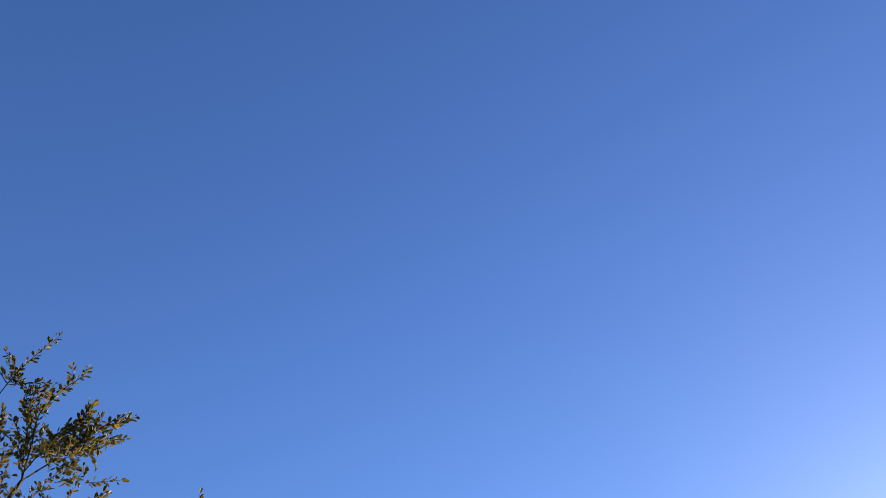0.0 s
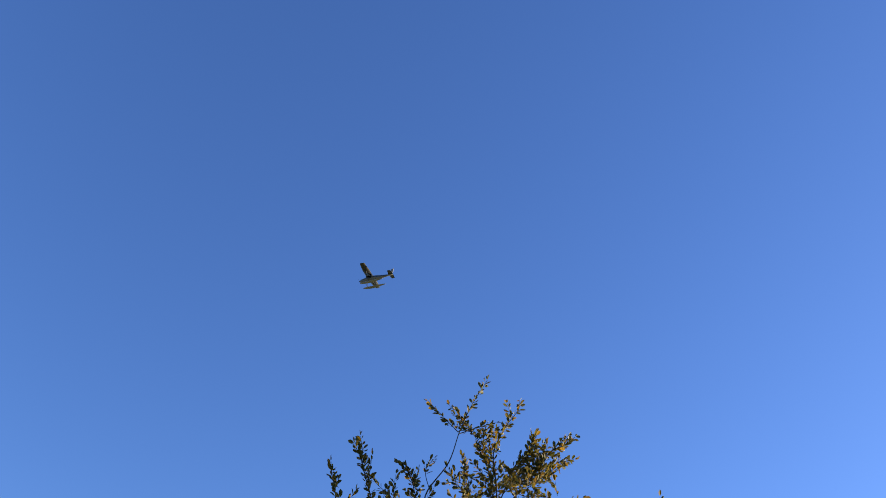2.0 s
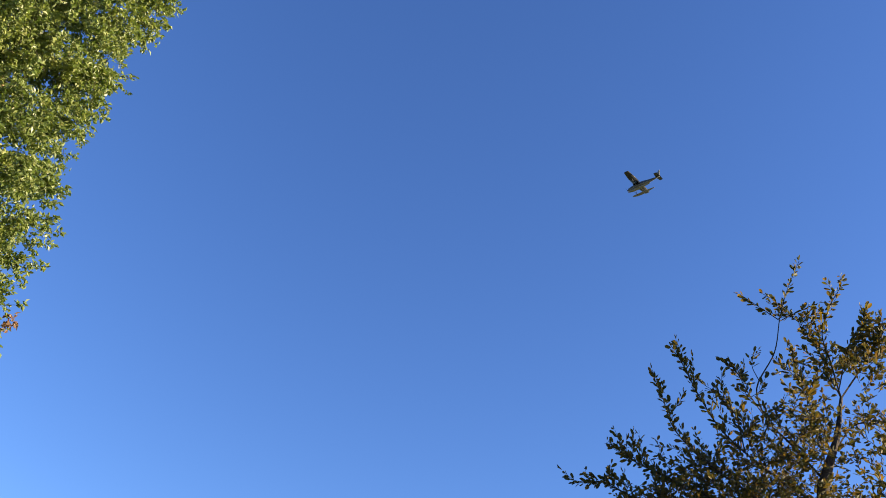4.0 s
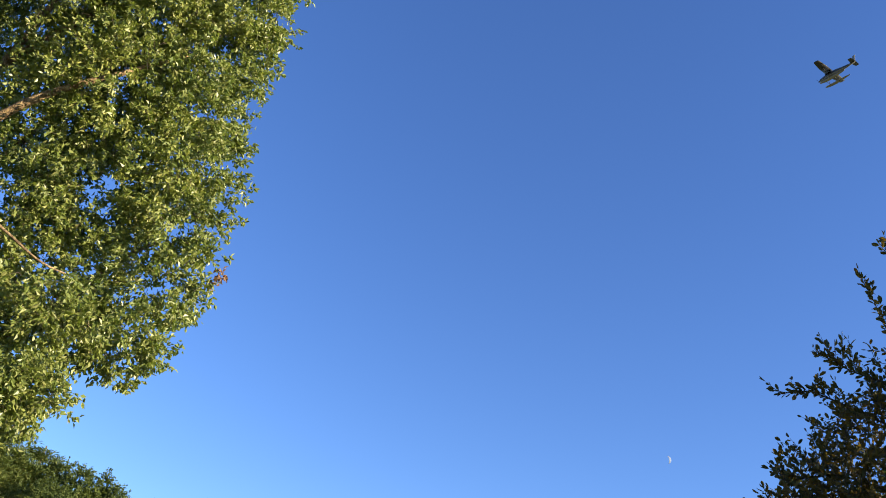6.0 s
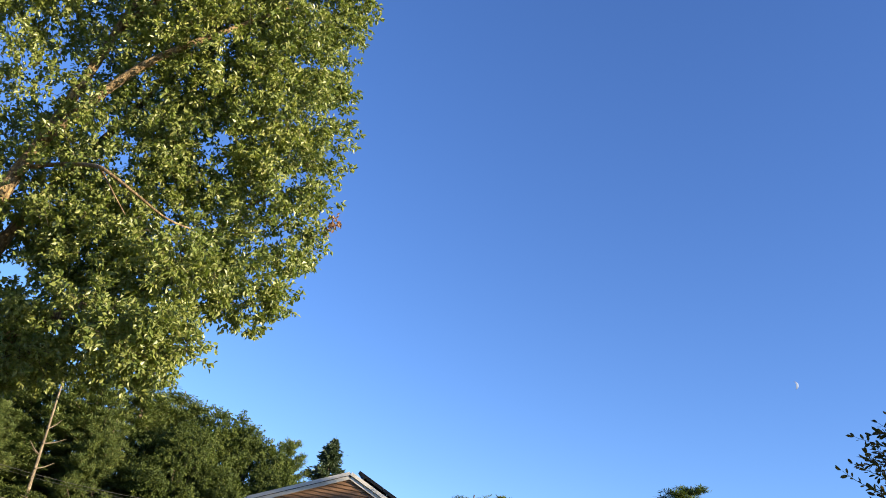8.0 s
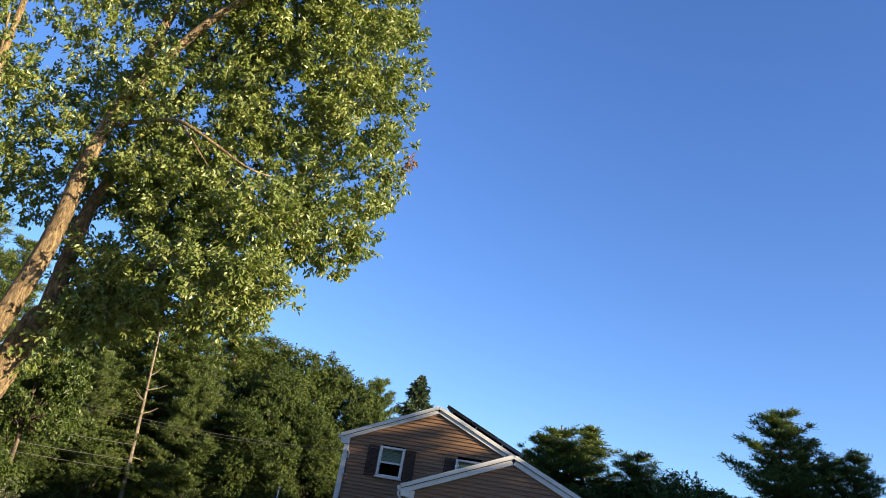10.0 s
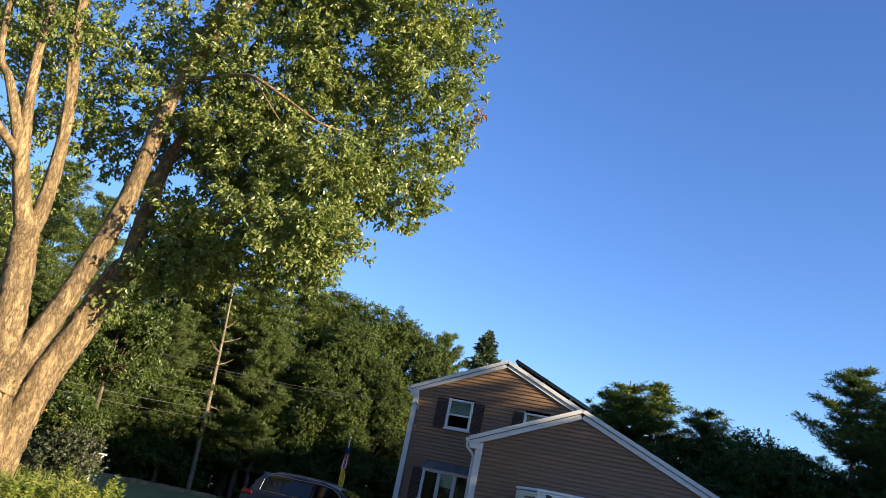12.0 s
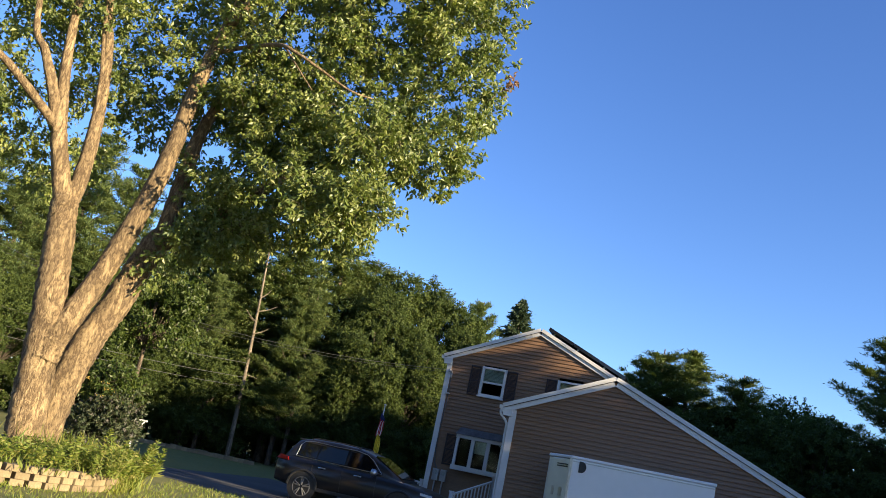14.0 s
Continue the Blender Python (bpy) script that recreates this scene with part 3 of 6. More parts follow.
# bay window: three lights under a little hipped roof
bay = thing("bay_window", "white three-light bay window under a small weathered roof", "")
bay.parent = house
BX0, BX1, BZ0, BZ1, BD = 0.88, 2.66, 1.87, 2.95, 0.24
fr = bmesh.new()
for k in range(4):
    x = BX0 + 0.05 + (BX1 - BX0 - 0.1) * k / 3
    wd = 0.05 if k in (0, 3) else 0.065
    box(fr, x - wd, x + wd, -BD - 0.04, -BD + 0.04, BZ0, BZ1, bevel=0.006)
part("mullion", fr, M["trim"], bay)
part("bay_head", boxed(BX0 - 0.02, BX1 + 0.02, -BD - 0.045, 0.0, BZ1 - 0.08, BZ1 + 0.03, bevel=0.008), M["trim"], bay)
part("bay_sill", boxed(BX0 - 0.03, BX1 + 0.03, -BD - 0.06, 0.0, BZ0 - 0.1, BZ0 + 0.06, bevel=0.008), M["trim"], bay)
for xx in (BX0, BX1 - 0.06):
    part("bay_cheek", boxed(xx, xx + 0.06, -BD + 0.04, -0.03, BZ0 + 0.06, BZ1 - 0.08), M["trim"], bay)
for k in range(3):
    a = BX0 + 0.05 + (BX1 - BX0 - 0.1) * k / 3 + 0.07
    b = BX0 + 0.05 + (BX1 - BX0 - 0.1) * (k + 1) / 3 - 0.07
    g = part("pane", boxed(a, b, -BD - 0.006, -BD + 0.002, BZ0 + 0.06, BZ1 - 0.08), M["glass"], bay)
    g.visible_shadow = False
    if k == 1:
        part("blind", boxed(a, b, -BD + 0.05, -BD + 0.06, BZ1 - 0.52, BZ1 - 0.08), M["curtain"], bay, "half-drawn pale blind")
dark_room(BX0, BX1, BZ0, BZ1, 0.13, bay)
part("bay_floor", boxed(BX0 + 0.06, BX1 - 0.06, -BD + 0.04, 0.13, BZ0 - 0.02, BZ0 + 0.01), M["room"], bay)
rf = loft([[Vector((BX0 - 0.06, -BD - 0.1, BZ1 + 0.03)), Vector((BX1 + 0.06, -BD - 0.1, BZ1 + 0.03)), Vector((BX1 + 0.06, -0.02, BZ1 + 0.03)), Vector((BX0 - 0.06, -0.02, BZ1 + 0.03))],
           [Vector((BX0 + 0.05, -0.1, BZ1 + 0.29)), Vector((BX1 - 0.05, -0.1, BZ1 + 0.29)), Vector((BX1 - 0.05, -0.02, BZ1 + 0.29)), Vector((BX0 + 0.05, -0.02, BZ1 + 0.29))]])
part("bay_roof", rf, M["flash"], bay, "weathered grey metal bay roof")

# meters and service cable on the wall
for mx in (0.34, 0.62):
    mt = thing("electric_meter", "grey electric meter with a round glass face", "")
    mt.parent = house
    part("meter_box", boxed(mx - 0.11, mx + 0.11, -0.16, -0.035, 1.28, 1.68, bevel=0.012), M["meter_grey"], mt)
    part("meter_dial", loft([ring((mx, -0.16, 1.56), (0, -1, 0), 0.085, 14), ring((mx, -0.25, 1.56), (0, -1, 0), 0.08, 14), ring((mx, -0.27, 1.56), (0, -1, 0), 0.05, 14)]), M["glass"], mt)
    part("conduit", tube([(mx, -0.07, 1.28), (mx, -0.07, 0.9), (mx, -0.07, 0.4)], 0.028, 0.028, 7, 2), M["meter_grey"], mt)
part("service_cable", tube([(0.17, -0.05, 5.05), (0.2, -0.06, 4.2), (0.16, -0.06, 3.0), (0.19, -0.06, 2.0), (0.34, -0.07, 1.68)], 0.016, 0.016, 6, 4), M["wire"], house, "grey service cable down the corner")
part("weatherhead", tube([(0.17, -0.05, 4.9), (0.17, -0.08, 5.1), (0.1, -0.2, 5.14)], 0.035, 0.05, 8, 3), M["meter_grey"], house)
part("cable_bracket", boxed(0.13, 0.25, -0.2, -0.04, 4.3, 4.34), M["meter_grey"], house)


def stair_rail(x0, y0, z0, x1, y1, z1, h=0.92):
    """White rail on a stair or stoop: two posts, two rails and balusters."""
    r = thing("porch_railing", "white porch railing with square balusters", "")
    r.parent = house
    a, b = Vector((x0, y0, z0)), Vector((x1, y1, z1))
    for p in (a, b):
        part("post", boxed(p.x - 0.055, p.x + 0.055, p.y - 0.055, p.y + 0.055, 0.0, p.z + h + 0.08, bevel=0.008), M["trim"], r)
        part("post_cap", boxed(p.x - 0.075, p.x + 0.075, p.y - 0.075, p.y + 0.075, p.z + h + 0.08, p.z + h + 0.12, bevel=0.012), M["trim"], r)
    for hh, t in ((h, 0.035), (0.12, 0.028)):
        part("rail", tube([a + Vector((0, 0, hh)), (a + b) / 2 + Vector((0, 0, hh)), b + Vector((0, 0, hh))], t, t, 4, 1), M["trim"], r)
    n = int((b - a).length / 0.115)
    for i in range(1, n):
        p = a + (b - a) * i / n
        part("baluster", boxed(p.x - 0.018, p.x + 0.018, p.y - 0.018, p.y + 0.018, p.z + 0.12, p.z + h), M["trim"], r)


stair_rail(1.75, -2.9, 0.05, 2.95, -2.6, 0.72)
stair_rail(2.95, -2.6, 0.72, 2.95, -0.3, 0.72)
st = thing("porch_steps", "grey front steps up to the side door", "")
st.parent = house
for i in range(4):
    part("step", boxed(1.8 + i * 0.3, 3.25, -2.55, -0.1, 0.0 + i * 0.18, 0.18 + i * 0.18, bevel=0.01), M["block"], st)
stair_rail(-1.5, 0.6, 0.3, -0.3, 0.6, 0.3, 0.8)

# ---- enclosed trailer beside the wing ----
trailer = thing("enclosed_trailer", "white enclosed cargo trailer with a black D-shaped vent", "trailer", HOUSE @ pose(5.66, -5.98, 0))
TL, TW, TZ0, TZ1 = 3.8, 1.75, 0.55, 2.74
NOSE = -0.72


def quad_strip(a, c, z0, z1, t=0.014):
    """A thin upright plate between two points of the plan."""
    d = Vector((c[0] - a[0], c[1] - a[1], 0)).normalized()
    n = Vector((d.y, -d.x, 0))
    n = n if n.y < 0 else -n
    o = [Vector((*a, 0)) + n * t, Vector((*c, 0)) + n * t, Vector((*c, 0)) - n * 0.05, Vector((*a, 0)) - n * 0.05]
    return loft([[p + Vector((0, 0, z0)) for p in o], [p + Vector((0, 0, z1)) for p in o]])


def plan_prism(outline, z0, z1, bevel=0.0):
    """A solid with the outline given in x and y, from z0 to z1."""
    bm = bmesh.new()
    a = [bm.verts.new((x, y, z0)) for x, y in outline]
    c = [bm.verts.new((x, y, z1)) for x, y in outline]
    bm.faces.new(a[::-1])
    bm.faces.new(c)
    n = len(outline)
    for i in range(n):
        bm.faces.new((a[i], a[(i + 1) % n], c[(i + 1) % n], c[i]))
    bmesh.ops.recalc_face_normals(bm, faces=bm.faces)
    if bevel:
        bmesh.ops.bevel(bm, geom=bm.edges[:], offset=bevel, segments=2, affect="EDGES", profile=0.5)
    return bm


part("box_body", boxed(0.03, TL, 0.0, TW, TZ0, TZ1 - 0.08, bevel=0.03), M["trailer"], trailer, "white skinned box")
part("nose_cap", plan_prism([(0.028, 0.02), (0.028, TW - 0.02), (NOSE + 0.06, TW / 2 + 0.1), (NOSE, TW / 2), (NOSE + 0.06, TW / 2 - 0.1)], TZ0 + 0.02, TZ1 - 0.1, 0.012), M["trailer_nose"], trailer, "bright aluminium wedge nose")
part("roof_cap", plan_prism([(TL + 0.03, -0.02), (TL + 0.03, TW + 0.02), (0.0, TW + 0.02), (NOSE - 0.03, TW / 2), (0.0, -0.02)], TZ1 - 0.08, TZ1, 0.02), M["trailer"], trailer)
for k in range(1, 4):
    part("panel_seam", boxed(TL * k / 4 - 0.012, TL * k / 4 + 0.012, -0.006, 0.002, TZ0 + 0.05, TZ1 - 0.09), M["trailer"], trailer)
part("corner_trim", boxed(-0.03, 0.05, -0.012, 0.04, TZ0, TZ1 - 0.06, bevel=0.008), M["alloy"], trailer)
part("roof_trim", boxed(0.05, TL, -0.012, 0.0, TZ1 - 0.16, TZ1 - 0.13), M["alloy"], trailer)
dm = [(0.24, 2.62 - 0.30), (0.24, 2.62)] + [(0.24 + 0.07 + 0.13 * math.sin(a), 2.47 + 0.15 * math.cos(a)) for a in [math.pi * i / 8 for i in range(9)]]
part("vent", prism(dm, -0.03, 0.002), M["black"], trailer, "black D-shaped side vent")
for nz in (0.24, 0.30):
    part("nose_vent", quad_strip((-0.10, 0.13), (-0.42, 0.52), TZ1 - nz - 0.03, TZ1 - nz), M["black"], trailer)
for nx, ny in ((-0.16, 0.21), (-0.40, 0.50)):
    part("nose_marker", quad_strip((nx, ny), (nx - 0.09, ny + 0.11), 1.62, 1.86), M["alloy"], trailer, "bright latch plate")
for wx in (1.75, 2.6):
    wh = part("wheel", loft([ring((wx, 0.1, 0.33), (0, 1, 0), 0.33, 18), ring((wx, 0.0, 0.33), (0, 1, 0), 0.33, 18), ring((wx, -0.03, 0.33), (0, 1, 0), 0.28, 18)]), M["rubber"], trailer)
    part("rim", loft([ring((wx, -0.028, 0.33), (0, 1, 0), 0.2, 14), ring((wx, -0.045, 0.33), (0, 1, 0), 0.18, 14)]), M["alloy"], wh)
part("fender", boxed(1.3, 3.05, -0.2, 0.0, 0.7, 0.76, bevel=0.02), M["alloy"], trailer)
part("tongue", boxed(-1.2, 0.1, TW / 2 - 0.05, TW / 2 + 0.05, 0.42, 0.52), M["black"], trailer)
part("jack", boxed(-1.1, -1.02, TW / 2 - 0.04, TW / 2 + 0.04, 0.0, 0.8), M["black"], trailer)
part("axle", boxed(1.6, 2.75, 0.1, TW - 0.1, 0.25, 0.55), M["black"], trailer)

# ---- parked car ----
def section(x, w, z0, z1, k=0.0, tum=0.0):
    """A rounded cross-section of half width w between two heights."""
    h = z1 - z0
    pts = [(w * 0.86, z0), (w * 0.98, z0 + h * 0.15), (w, z0 + h * 0.45), (w * (0.985 - tum), z0 + h * 0.8), (w * (0.90 - tum * 1.6), z0 + h * 0.97), (w * (0.6 - tum), z1)]
    return [Vector((x, -a, b)) for a, b in pts] + [Vector((x, a, b)) for a, b in reversed(pts)]


car = thing("parked_car", "dark grey sport utility car parked on the driveway", "car", pose(-3.17, 27.12, 0.006, 0, 0, -18))
# x runs from the tail (0) to the nose (4.82); the near flank is at y = -0.96
rows_b = [(-0.06, 0.80, 0.52, 1.04), (0.02, 0.90, 0.42, 1.12), (0.35, 0.95, 0.36, 1.17), (1.2, 0.965, 0.34, 1.15), (2.2, 0.965, 0.34, 1.13),
          (3.2, 0.965, 0.34, 1.11), (3.75, 0.96, 0.36, 1.08), (4.35, 0.93, 0.36, 1.00), (4.68, 0.86, 0.38, 0.92), (4.82, 0.74, 0.42, 0.80)]
cb = loft([section(*r) for r in rows_b])
bmesh.ops.subdivide_edges(cb, edges=[e for e in cb.edges if abs(e.verts[0].co.x - e.verts[1].co.x) > 0.5], cuts=2, smooth=0.6)
part("body", cb, M["car_paint"], car, "dark grey metallic body", True)
rows_g = [(0.16, 0.84, 1.04, 1.10), (0.30, 0.83, 1.05, 1.42), (0.48, 0.81, 1.05, 1.66), (0.85, 0.80, 1.05, 1.745), (1.6, 0.80, 1.05, 1.765), (2.3, 0.79, 1.05, 1.74), (2.72, 0.78, 1.05, 1.65), (3.3, 0.78, 1.04, 1.36), (3.8, 0.80, 1.02, 1.09)]


def cabin_section(x, w, z0, z1):
    h = z1 - z0
    pts = [(w, z0)]
    for f in (0.1, 0.45, 0.84):
        z = z0 + h * f
        pts.append((w - 0.21 * max(0.0, z - 1.12), z))
    e = pts[-1][0]
    pts += [(e - 0.05, z0 + h * 0.95), (e - 0.2, z1)]
    return [Vector((x, -a, c)) for a, c in pts] + [Vector((x, a, c)) for a, c in reversed(pts)]


gh = loft([cabin_section(*r) for r in rows_g])
part("cabin", gh, M["car_paint"], car, "dark roof and pillars", True)


def quad_plate(pts, out, t=0.012):
    bm = bmesh.new()
    o = Vector(out) * t
    a = [bm.verts.new(Vector(p) + o) for p in pts]
    b = [bm.verts.new(Vector(p) - o * 2) for p in pts]
    n = len(pts)
    bm.faces.new(a)
    bm.faces.new(b[::-1])
    for i in range(n):
        bm.faces.new((a[(i + 1) % n], a[i], b[i], b[(i + 1) % n]))
    bmesh.ops.recalc_face_normals(bm, faces=bm.faces)
    return bm


def flank(z):
    """Half width of the cabin's side at a height."""
    return 0.795 - 0.21 * max(0.0, z - 1.12) + 0.016


for s in (-1, 1):
    for x0, x1, xt0, xt1 in ((0.52, 1.12, 0.62, 1.14), (1.18, 2.02, 1.20, 2.02), (2.10, 3.12, 2.10, 2.62)):
        zb, zt = 1.20, 1.60
        part("side_window", quad_plate([(x0, s * flank(zb), zb), (x1, s * flank(zb), zb), (xt1, s * flank(zt), zt), (xt0, s * flank(zt), zt)], (0, s, 0.3)), M["car_glass"], car, "dark side glass")
    part("window_trim", tube([(0.5, s * (flank(1.12) + 0.012), 1.185), (1.8, s * (flank(1.12) + 0.012), 1.175), (3.16, s * (flank(1.12) + 0.012), 1.165)], 0.009, 0.009, 5, 3), M["alloy"], car, "bright window trim")
    part("window_trim", tube([(0.5, s * (flank(1.19) + 0.01), 1.19), (0.66, s * (flank(1.6) + 0.01), 1.62), (1.6, s * (flank(1.64) + 0.01), 1.65), (2.6, s * (flank(1.6) + 0.01), 1.61), (3.16, s * (flank(1.18) + 0.012), 1.175)], 0.008, 0.008, 5, 3), M["alloy"], car, "bright window trim")
    part("roof_rail", tube([(0.8, s * 0.60, 1.71), (0.98, s * 0.60, 1.765), (2.1, s * 0.59, 1.77), (2.35, s * 0.58, 1.70)], 0.016, 0.016, 6, 4), M["black"], car)
    for hx in (1.32, 2.42):
        part("door_handle", tube([(hx, s * 0.966, 0.985), (hx + 0.1, s * 1.0, 0.99), (hx + 0.22, s * 0.966, 0.985)], 0.02, 0.018, 6, 3), M["alloy"], car, "bright door handle")
    for dx in (1.14, 2.06, 3.1):
        part("door_seam", tube([(dx, s * 0.969, 1.06), (dx - 0.01, s * 0.973, 0.75), (dx + 0.02, s * 0.968, 0.45)], 0.006, 0.006, 4, 2), M["black"], car)
    mir = part("door_mirror", loft([ring((2.9, s * 1.0, 1.16), (1, 0, 0), 0.06, 10), ring((2.95, s * 1.05, 1.17), (1, 0, 0), 0.105, 10), ring((3.05, s * 1.05, 1.17), (1, 0, 0), 0.095, 10), ring((3.1, s * 1.04, 1.17), (1, 0, 0), 0.04, 10)]), M["alloy"], car, "bright door mirror cap", True)
    part("mirror_arm", boxed(2.96, 3.03, min(s * 0.86, s * 1.0), max(s * 0.86, s * 1.0), 1.07, 1.12), M["black"], car)
    part("tail_lamp", quad_plate([(-0.03, s * 0.87, 1.03), (0.36, s * 0.957, 1.02), (0.32, s * 0.955, 1.12), (0.06, s * 0.88, 1.15)], (-0.3, s, 0), 0.02), M["lamp_red"], car, "red wrap-round tail lamp")
    part("head_lamp", quad_plate([(4.40, s * 0.925, 0.84), (4.74, s * 0.80, 0.80), (4.71, s * 0.80, 0.88), (4.40, s * 0.915, 0.91)], (0.4, s, 0.1), 0.02), M["lamp_clear"], car, "clear head lamp")
    for wx in (0.93, 3.86):
        wc = Vector((wx, s * 0.86, 0.385))
        wheel = part("wheel", loft([ring(wc + Vector((0, s * dy, 0)), (0, s, 0), r, 32) for dy, r in ((-0.12, 0.36), (-0.10, 0.385), (0.06, 0.385), (0.10, 0.365), (0.105, 0.28))]), M["rubber"], car, "black tyre", True)
        rim = part("rim", loft([ring(wc + Vector((0, s * dy, 0)), (0, s, 0), r, 32) for dy, r in ((0.06, 0.27), (0.112, 0.275), (0.115, 0.25), (0.07, 0.24))]), M["wheel_alloy"], wheel, "grey alloy wheel rim")
        for k in range(5):
            for off in (-0.16, 0.16):
                a = 2 * math.pi * k / 5 + 0.3
                p0 = wc + Vector((math.cos(a) * 0.05, s * 0.115, math.sin(a) * 0.05))
                p1 = wc + Vector((math.cos(a + off) * 0.25, s * 0.105, math.sin(a + off) * 0.25))
                part("spoke", tube([p0, (p0 + p1) / 2, p1], 0.024, 0.02, 5, 1), M["wheel_alloy"], wheel)
        part("brake_disc", loft([ring(wc + Vector((0, s * 0.03, 0)), (0, s, 0), 0.24, 20), ring(wc + Vector((0, s * 0.04, 0)), (0, s, 0), 0.24, 20)]), M["black"], wheel)
        arch = tube([wc + Vector((math.cos(t) * 0.45, s * 0.105, math.sin(t) * 0.45)) for t in [math.pi * i / 8 for i in range(9)]], 0.035, 0.035, 6, 2)
        part("wheel_arch", arch, M["black"], car, "black wheel-arch lip")
        wl = loft([ring(wc + Vector((0, s * dy, 0.02)), (0, s, 0), 0.44, 24) for dy in (-0.2, 0.106)])
        part("wheel_well", wl, M["black"], car)
    part("sill_trim", boxed(1.35, 3.4, min(s * 0.93, s * 0.975), max(s * 0.93, s * 0.975), 0.33, 0.43, bevel=0.012), M["black"], car)
part("windscreen", quad_plate([(3.70, -0.66, 1.155), (3.70, 0.66, 1.155), (2.82, 0.57, 1.615), (2.82, -0.57, 1.615)], (0.6, 0, 0.8), 0.022), M["car_glass"], car, "dark windscreen")
part("rear_window", quad_plate([(0.22, -0.62, 1.20), (0.22, 0.62, 1.20), (0.42, 0.56, 1.60), (0.42, -0.56, 1.60)], (-0.9, 0, 0.4), 0.02), M["car_glass"], car)
for k in range(7):
    yy = -0.48 + k * 0.16
    part("grille_slot", boxed(4.72, 4.86, yy - 0.045, yy + 0.045, 0.66, 0.79, bevel=0.012), M["alloy"], car, "bright grille slot")
part("front_bumper", boxed(4.5, 4.86, -0.74, 0.74, 0.42, 0.58, bevel=0.05), M["black"], car)
part("rear_bumper", boxed(-0.05, 0.25, -0.82, 0.82, 0.42, 0.62, bevel=0.05), M["black"], car)
part("roof_spoiler", boxed(0.38, 0.62, -0.54, 0.54, 1.655, 1.69, bevel=0.012), M["car_paint"], car)

# ---- flags on a pole ----
flag_pole = thing("flag_pole", "thin white flag pole with two limp flags", "flag pole", pose(-0.88, 30.99, 0))
part("pole", tube([(0, 0, 0), (0, 0, 1.7), (0.0, 0, 3.36)], 0.026, 0.02, 8, 2), M["post_white"], flag_pole)
part("finial", loft([ring((0, 0, 3.36 + dz), (0, 0, 1), r, 10) for dz, r in ((0, 0.015), (0.02, 0.04), (0.05, 0.045), (0.08, 0.02))]), M["alloy"], flag_pole, "ball finial", True)


def limp(z0, z1, w, seed):
    """A hanging flag, in folds about the pole."""
    rnd = random.Random(seed)
    rings = []
    for i in range(9):
        f = i / 8
        z = z1 + (z0 - z1) * f
        ww = w * (0.35 + 0.65 * math.sin(math.pi * min(1, 0.18 + f * 0.75)))
        rings.append([Vector((ww * (k / 11 - 0.4), -0.06 + 0.03 * math.sin(k * 1.9 + f * 2 + seed) * (0.4 + k / 11), z - 0.16 * (k / 11) * (1 - f))) for k in range(12)]
                     + [Vector((ww * (k / 11 - 0.4), -0.048 + 0.03 * math.sin(k * 1.9 + f * 2 + seed) * (0.4 + k / 11), z - 0.16 * (k / 11) * (1 - f))) for k in range(11, -1, -1)])
    return loft(rings)


part("flag_canton", limp(2.84, 3.12, 0.17, 3), M["flag_blue"], flag_pole, "dark blue canton")


def stripe(x0, x1, z0, z1, lean, seed):
    """One long fold of the striped flag, hanging beside the next."""
    rings = []
    for i in range(7):
        f = i / 6
        s = lean * f + 0.012 * math.sin(f * 5 + seed)
        y = -0.06 + 0.02 * math.sin(seed * 2.1 + f * 2)
        z = z1 + (z0 - z1) * f
        rings.append([Vector((x0 + s, y, z)), Vector((x1 + s, y - 0.012, z)), Vector((x1 + s, y + 0.004, z)), Vector((x0 + s, y + 0.014, z))])
    return loft(rings)


for i in range(6):
    part("flag_stripe", stripe(-0.07 + 0.03 * i, -0.042 + 0.03 * i, 2.3 + 0.03 * (i % 3), 2.9 - 0.012 * i, -0.035, i), M["flag_white" if i % 3 == 1 else "flag_red"], flag_pole)
part("yellow_flag", limp(1.55, 2.42, 0.19, 5), M["flag_yellow"], flag_pole, "limp yellow flag")

# ---- seaplane ----
ax_f, ax_r, ax_d = Vector((-0.259, 0.961, -0.097)), Vector((0.939, 0.274, 0.207)), Vector((0.225, -0.038, -0.974))
PM = Matrix(((ax_f.x, -ax_r.x, -ax_d.x, 97.9), (ax_f.y, -ax_r.y, -ax_d.y, 95.2), (ax_f.z, -ax_r.z, -ax_d.z, 128.4), (0, 0, 0, 1)))
view_axis = (Vector((97.9, 95.2, 128.4)) - Vector((0, 0, 1.6))).normalized()
PM = Matrix.Translation(PM.translation) @ Matrix.Rotation(radians(1), 4, view_axis) @ PM.to_3x3().to_4x4() @ Matrix.Scale(0.9, 4)
plane = thing("seaplane", "high-wing seaplane on twin floats flying in the clear sky", "aeroplane", PM)
# x forward, y to its left wing, z up
fus = [(3.1, 0.18, 0.0), (2.9, 0.42, 0.0), (2.2, 0.56, 0.02), (1.4, 0.64, 0.12), (0.4, 0.66, 0.22), (-0.8, 0.62, 0.2), (-2.2, 0.42, 0.16), (-3.6, 0.25, 0.18), (-4.9, 0.12, 0.24)]
fr_ = []
for x, r, z in fus:
    fr_.append([Vector((x, math.cos(a) * r * 0.82, z + math.sin(a) * r)) for a in [2 * math.pi * (i + 0.5) / 14 for i in range(14)]])
part("fuselage", loft(fr_), M["plane_white"], plane, "pale fuselage", True)
part("fuselage_stripe", loft([[Vector((x, s_ * (r * 0.82 + 0.012), z + dz)) for s_, dz in ((-1, -0.12), (-1, 0.16), (1, 0.16), (1, -0.12))] for x, r, z in fus[1:8]]), M["plane_dark"], plane, "dark stripe")


